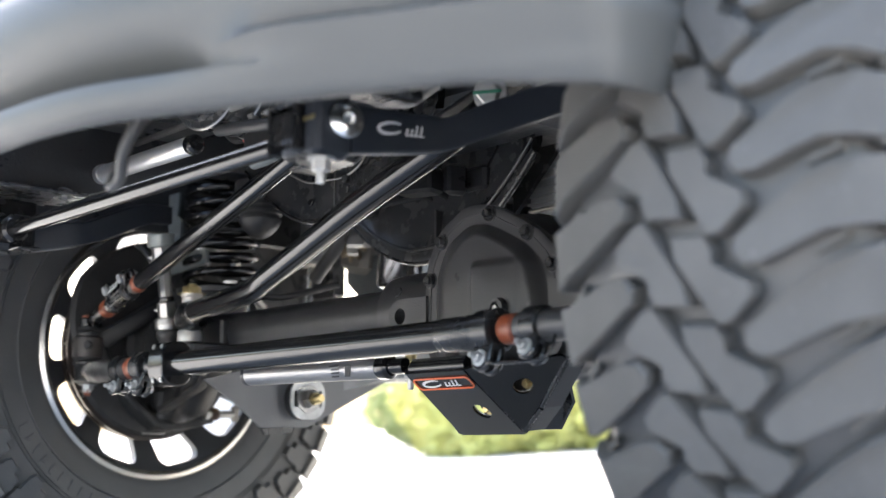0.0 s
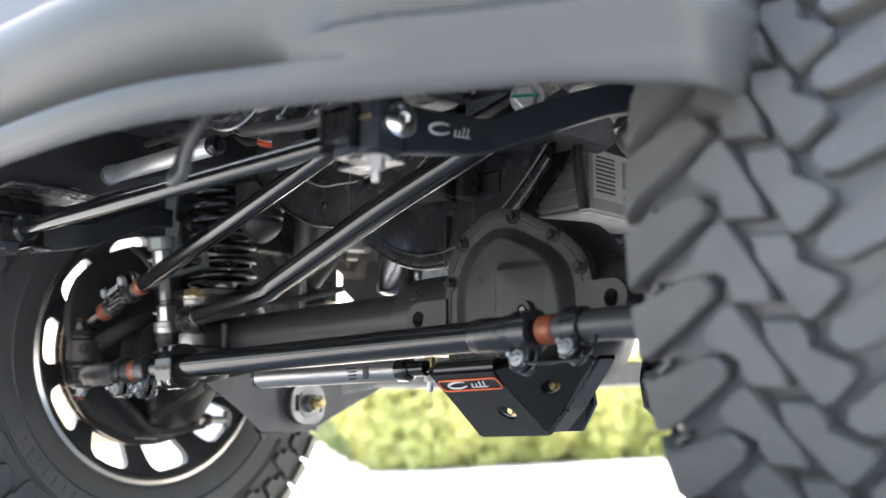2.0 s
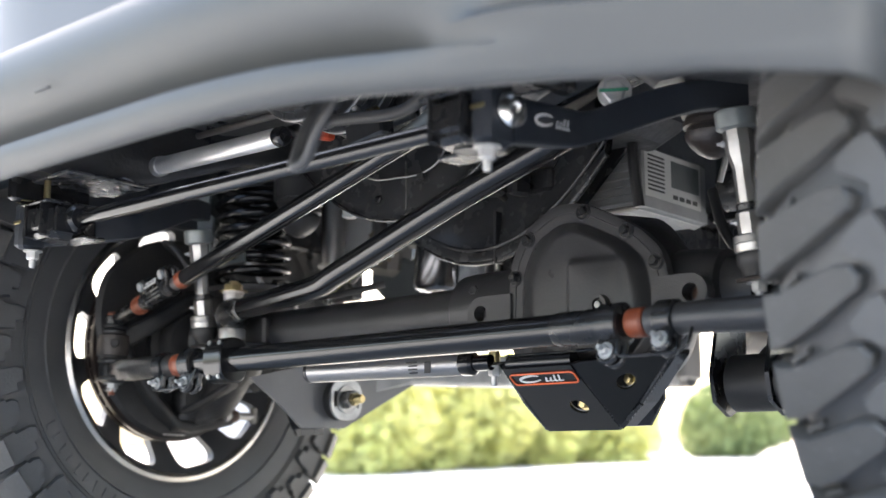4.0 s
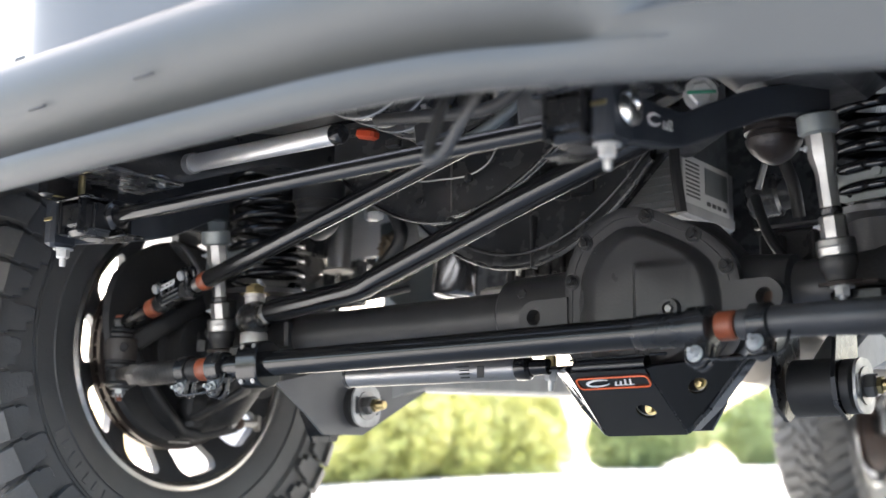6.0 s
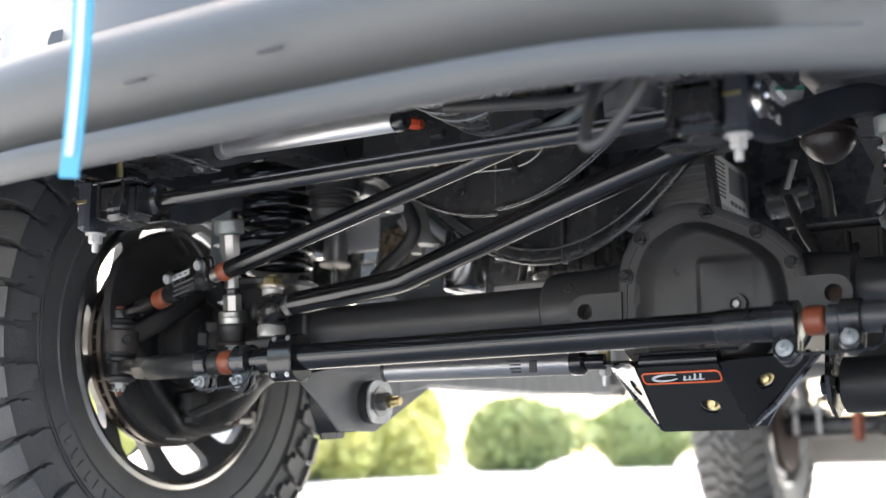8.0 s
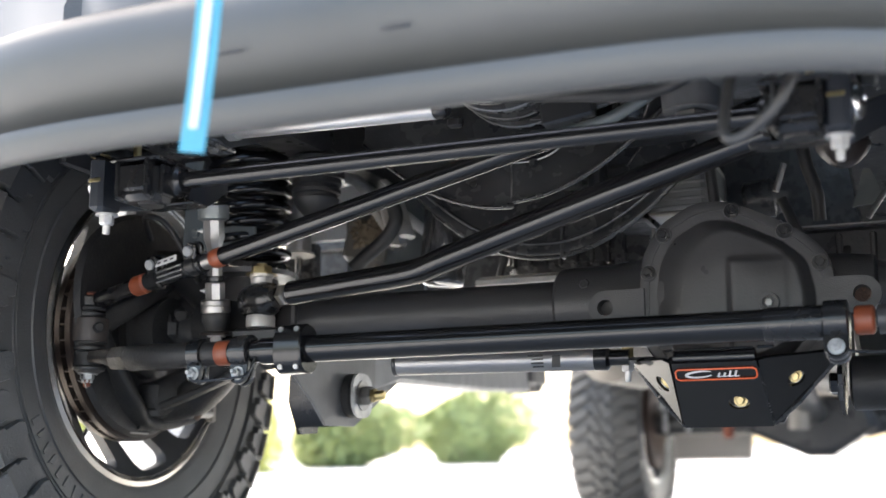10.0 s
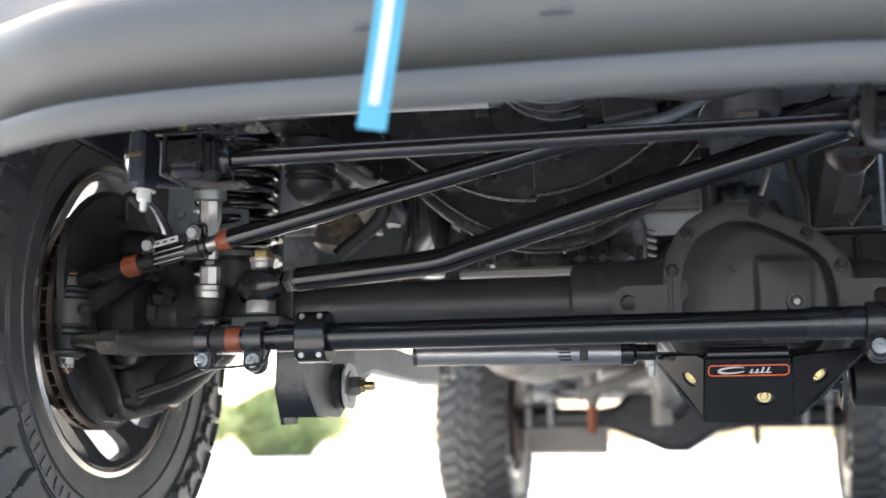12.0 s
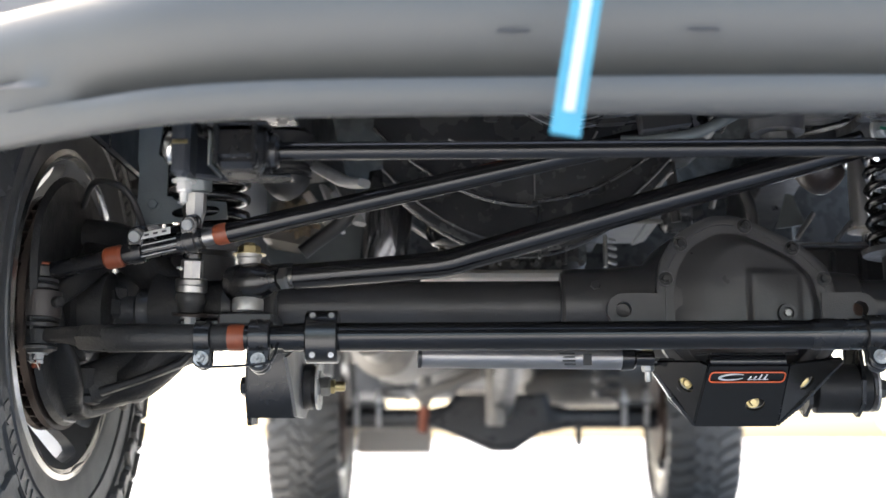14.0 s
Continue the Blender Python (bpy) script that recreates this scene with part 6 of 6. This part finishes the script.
def labelled_box():
    """Grey module with a barcode sticker behind the axle, held by a strap."""
    c = Vector((0.137, 0.300, 0.660))
    b = part("control_module", Shape().box(c, (0.10, 0.21, 0.105), edge=0.008), MODULE, truck, "light grey ribbed control module with a printed sticker")
    for k in range(7):
        part("fin", Shape().box((0.139, 0.192, 0.617 + 0.013 * k), (0.094, 0.008, 0.004), edge=0.0012), MODULE, b)
    part("skirt", Shape().prism([Vector((0.196, 0, 0.628)), Vector((0.195, 0, 0.612)), Vector((0.170, 0, 0.604)), Vector((0.165, 0, 0.628))], (-0.008, 0.203, 0), (-0.008, 0.400, 0)), MODULE, b)
    part("cover_plate", Shape().prism([Vector((0.085, 0, 0.60)), Vector((0.085, 0, 0.73)), Vector((0.205, 0, 0.73)), Vector((0.198, 0, 0.708))], (-0.008, 0.173, 0), (-0.008, 0.181, 0)), KMEMBER, b)
    m = Matrix(((0, 0, 1), (1, 0, 0), (0, 1, 0)))
    q = Vector((0.1877, 0.295, 0.668))
    st = part("sticker", Shape().box(q, (0.168, 0.078, 0.001), m, 0.0003), LABELPAPER, b, "pale printed sticker")
    for k in range(9):
        part("print_bar", Shape().box(q + Vector((0.001, -0.052, 0.028 - 0.0068 * k)), (0.048, 0.0030, 0.001), m, 0.0002), BLACKPRINT, st)
    part("print_block", Shape().box(q + Vector((0.001, 0.035, 0.008)), (0.085, 0.044, 0.0006), m, 0.0002), GREYPLATE, st)
    for k in range(4):
        part("print_bar", Shape().box(q + Vector((0.001, 0.004 + 0.020 * k, -0.029)), (0.014, 0.007, 0.001), m, 0.0002), BLACKPRINT, st)
    part("strap", Shape().tube(bezier([(0.196, 0.165, 0.75), (0.200, 0.160, 0.67), (0.206, 0.165, 0.60)], 5), 0.0085, 10), SOFT, b)
    part("tray", Shape().box((0.062, 0.305, 0.600), (0.06, 0.24, 0.008), edge=0.003), GRIME, b)
    part("foil", Shape().box((0.142, 0.190, 0.606), (0.09, 0.014, 0.006), edge=0.002), BEIGE, b)


labelled_box()


def hoses():
    for pts, r, n in (
        ([(0.37, -0.40, 0.70), (0.36, -0.60, 0.58), (0.352, -0.650, 0.492), (0.375, -0.655, 0.489), (0.41, -0.665, 0.522), (0.44, -0.62, 0.62), (0.45, -0.5, 0.70)], 0.0055, "wiring_loom"),
        ([(0.30, -0.36, 0.70), (0.28, -0.38, 0.645), (0.22, -0.37, 0.628), (0.12, -0.36, 0.640), (0.02, -0.33, 0.66)], 0.008, "wiring_loom"),
        ([(-0.12, 0.26, 0.66), (-0.165, 0.27, 0.60), (-0.19, 0.28, 0.54), (-0.20, 0.28, 0.50)], 0.007, "fuel_line"),
        ([(-0.50, 0.10, 0.50), (-0.42, 0.03, 0.505), (-0.34, 0.04, 0.50), (-0.27, 0.10, 0.52)], 0.006, "brake_line"),
        ([(0.30, 0.22, 0.62), (0.33, 0.20, 0.55), (0.36, 0.22, 0.51), (0.40, 0.26, 0.55)], 0.008, "breather_hose"),
    ):
        part(n, Shape().tube(bezier(pts, 7), r, 12), SOFT, truck)


hoses()


# ---- rear axle ----
def rear_axle():
    y, z = 3.80, 0.437
    s = Shape().tube([(-0.70, y, z), (-0.32, y, z), (-0.22, y, z), (0.20, y, z), (0.30, y, z), (0.70, y, z)], [0.048, 0.048, 0.07, 0.07, 0.048, 0.048], 26)
    ax = part("rear_axle", s, DIRTY, truck, "black rear axle housing")
    d = Shape().prism([Vector(p) for p in ((-0.335, 0, 0.412), (-0.045, 0, 0.287), (0.055, 0, 0.287), (0.245, 0, 0.41), (0.20, 0, 0.54), (-0.20, 0, 0.54))], (0, y - 0.15, 0), (0, y + 0.12, 0), 0.03)
    part("differential", d, DIRTY, ax)
    for sx in (-1, 1):
        part("spring_plate", Shape().box((sx * 0.60, y, 0.50), (0.16, 0.16, 0.03), edge=0.006), DIRTY, ax)
        for k in (-1, 1):
            u = [(sx * 0.60 + k * 0.05, y - 0.06, 0.40), (sx * 0.60 + k * 0.05, y - 0.07, 0.47), (sx * 0.60 + k * 0.05, y - 0.06, 0.56)]
            part("u_bolt", Shape().tube(u, 0.012, 12), ZINC, ax, "bright zinc u-bolt")
            bolt(ax, (sx * 0.60 + k * 0.05, y - 0.075, 0.515), (0, -1, 0), 0.022, 0.02, ZINC)
        turns = []
        for k in range(81):
            t = k / 16
            turns.append((sx * 0.48 + 0.06 * math.cos(2 * math.pi * t), y - 0.05 + 0.06 * math.sin(2 * math.pi * t), 0.52 + 0.06 * t))
        part("rear_spring", Shape().tube(turns, 0.01, 8), DIRTY, ax)
        part("brake_disc", Shape().lathe([(0, 0.10), (0, 0.19), (0.03, 0.19), (0.03, 0.10)], (sx * 0.70, y, z), (sx, 0, 0), 36), RUST, ax)
    part("rear_shock", Shape().tube([(-0.345, 3.55, 0.37), (-0.335, 3.5, 0.50)], 0.022, 16), ORANGE, ax, "orange-brown shock sleeve")
    part("shock_body", Shape().tube([(-0.335, 3.5, 0.49), (-0.33, 3.3, 0.78)], 0.03, 16), BEIGE, ax)
    part("shock_bar", Shape().tube([(-0.035, 3.35, 0.39), (-0.035, 3.30, 0.72)], 0.04, 18), BEIGE, ax, "pale dusty vertical tube")
    part("link_bar", Shape().tube([(-0.36, 3.2, 0.50), (-0.10, 3.2, 0.59)], 0.025, 16), BEIGE, ax)
    part("hitch_plate", Shape().box((-0.50, 4.05, 0.345), (0.36, 0.05, 0.13), edge=0.015), PALE, truck, "pale dusty plate behind the rear axle")
    ex = Shape().lathe([(0, 0.06), (0.03, 0.12), (0.65, 0.12), (0.70, 0.06)], (0.10, 4.45, 0.64), (1, 0, 0), 28)
    part("silencer", ex, BEIGE, truck, "dull metal exhaust silencer")
    part("exhaust_pipe", Shape().tube(bezier([(-0.42, 1.6, 0.56), (-0.36, 2.1, 0.54), (-0.30, 2.6, 0.58), (-0.1, 3.2, 0.68), (0.1, 4.0, 0.70), (0.14, 4.45, 0.66)], 6), 0.045, 20), BEIGE, truck, "pale exhaust pipe")
    part("catalyst", Shape().lathe([(0, 0.05), (0.05, 0.10), (0.35, 0.10), (0.40, 0.05)], (-0.40, 1.75, 0.57), (0.12, 1, 0), 26), BEIGE, truck, "pale dusty catalytic converter")
    part("axle_stop", Shape().tube([(0.345, 3.76, 0.31), (0.345, 3.76, 0.42)], 0.016, 12), DIRTY, ax)
    part("drive_shaft", Shape().tube([(0.0, 2.05, 0.62), (0.0, 3.66, 0.47)], 0.05, 22), DIRTY, ax)
    part("rear_bumper", Shape().box((0.0, 5.35, 0.74), (1.8, 0.16, 0.26), edge=0.04).box((0.0, 5.25, 0.60), (0.5, 0.2, 0.10), edge=0.03), GRIME, truck, "dark rear bumper and hitch")
    spare = Shape().lathe([(-0.13, 0.24), (-0.15, 0.30), (-0.14, 0.40), (-0.10, 0.45), (0.10, 0.45), (0.14, 0.40), (0.15, 0.30), (0.13, 0.24), (0.0, 0.10)], (0.0, 4.72, 0.80), (0, 0, 1), 40)
    part("spare_wheel", spare, RUBBER, truck, "spare tyre slung under the bed")
    body = Shape().box((0.0, 3.4, 1.12), (1.9, 3.6, 0.20), edge=0.05)
    part("truck_bed", body, PAINT, truck, "grey bed and cab floor above the frame")
    cab = Shape().box((0.0, 0.55, 1.30), (1.9, 2.1, 0.42), edge=0.12)
    part("bonnet", cab, PAINT, truck, "grey painted front body above the bay")


rear_axle()


# ---- blue strip hanging in front of the bumper ----
def strip():
    a, b = Vector((-0.0565, -0.871, 0.461)), Vector((-0.016, -0.903, 0.70))
    d = (b - a).normalized()
    side = Vector((d.z, 0, -d.x))
    root = tagged(new("tow_strap"), "bright blue webbing strap with a white middle stripe", "strap")
    root.location = a
    for name, w, y0, mat, lo in (("webbing", 0.0125, 0.0, CYAN, 0.0), ("stripe", 0.0045, -0.0022, WEBWHITE, 0.020)):
        rings = []
        for k in range(26):
            t = lo + (0.25 - lo) * k / 25
            c = d * t + Vector((0, y0 + 0.004 * math.sin(t * 14), 0))
            rings.append([c + side * w * i + Vector((0, j, 0)) for i, j in ((1, 0.001), (1, -0.001), (-1, -0.001), (-1, 0.001))])
        part(name, Shape().loft(rings), mat, root)


strip()

# ---- planting beyond the paving ----
SHRUBS = [("hedge_shrub", -9.3 - 0.12 * (k % 2), 9.0 + 1.05 * k, 0.95, 0.85, 0.82 + 0.06 * (k % 3), LEAF_A, 11 + k) for k in range(6)]
SHRUBS += [("hedge_shrub", -8.5, 16.3, 1.05, 0.9, 0.80, LEAF_B, 31), ("hedge_shrub", -7.1, 18.0, 1.0, 0.9, 0.78, LEAF_B, 32),
           ("hedge_shrub", -12.8, 11.6, 1.2, 1.1, 1.0, LEAF_B, 33), ("hedge_shrub", -11.2, 13.6, 1.2, 1.1, 0.95, LEAF_B, 34), ("hedge_shrub", 9.6, 24.0, 1.2, 1.2, 0.9, LEAF_GLARE, 35)]
for nm, sx_, sy_, a_, b_, c_, mt, sd in SHRUBS:
    shrub(nm, sx_, sy_, a_, b_, c_, mt, "sunlit shrub with leaves paled for glare beside the paving" if mt is LEAF_GLARE else "sunlit yellow-green clipped shrub beside the paving" if mt is LEAF_A else "mid-green rounded shrub beside the paving", "shrubs along the paving", 4500, sd)
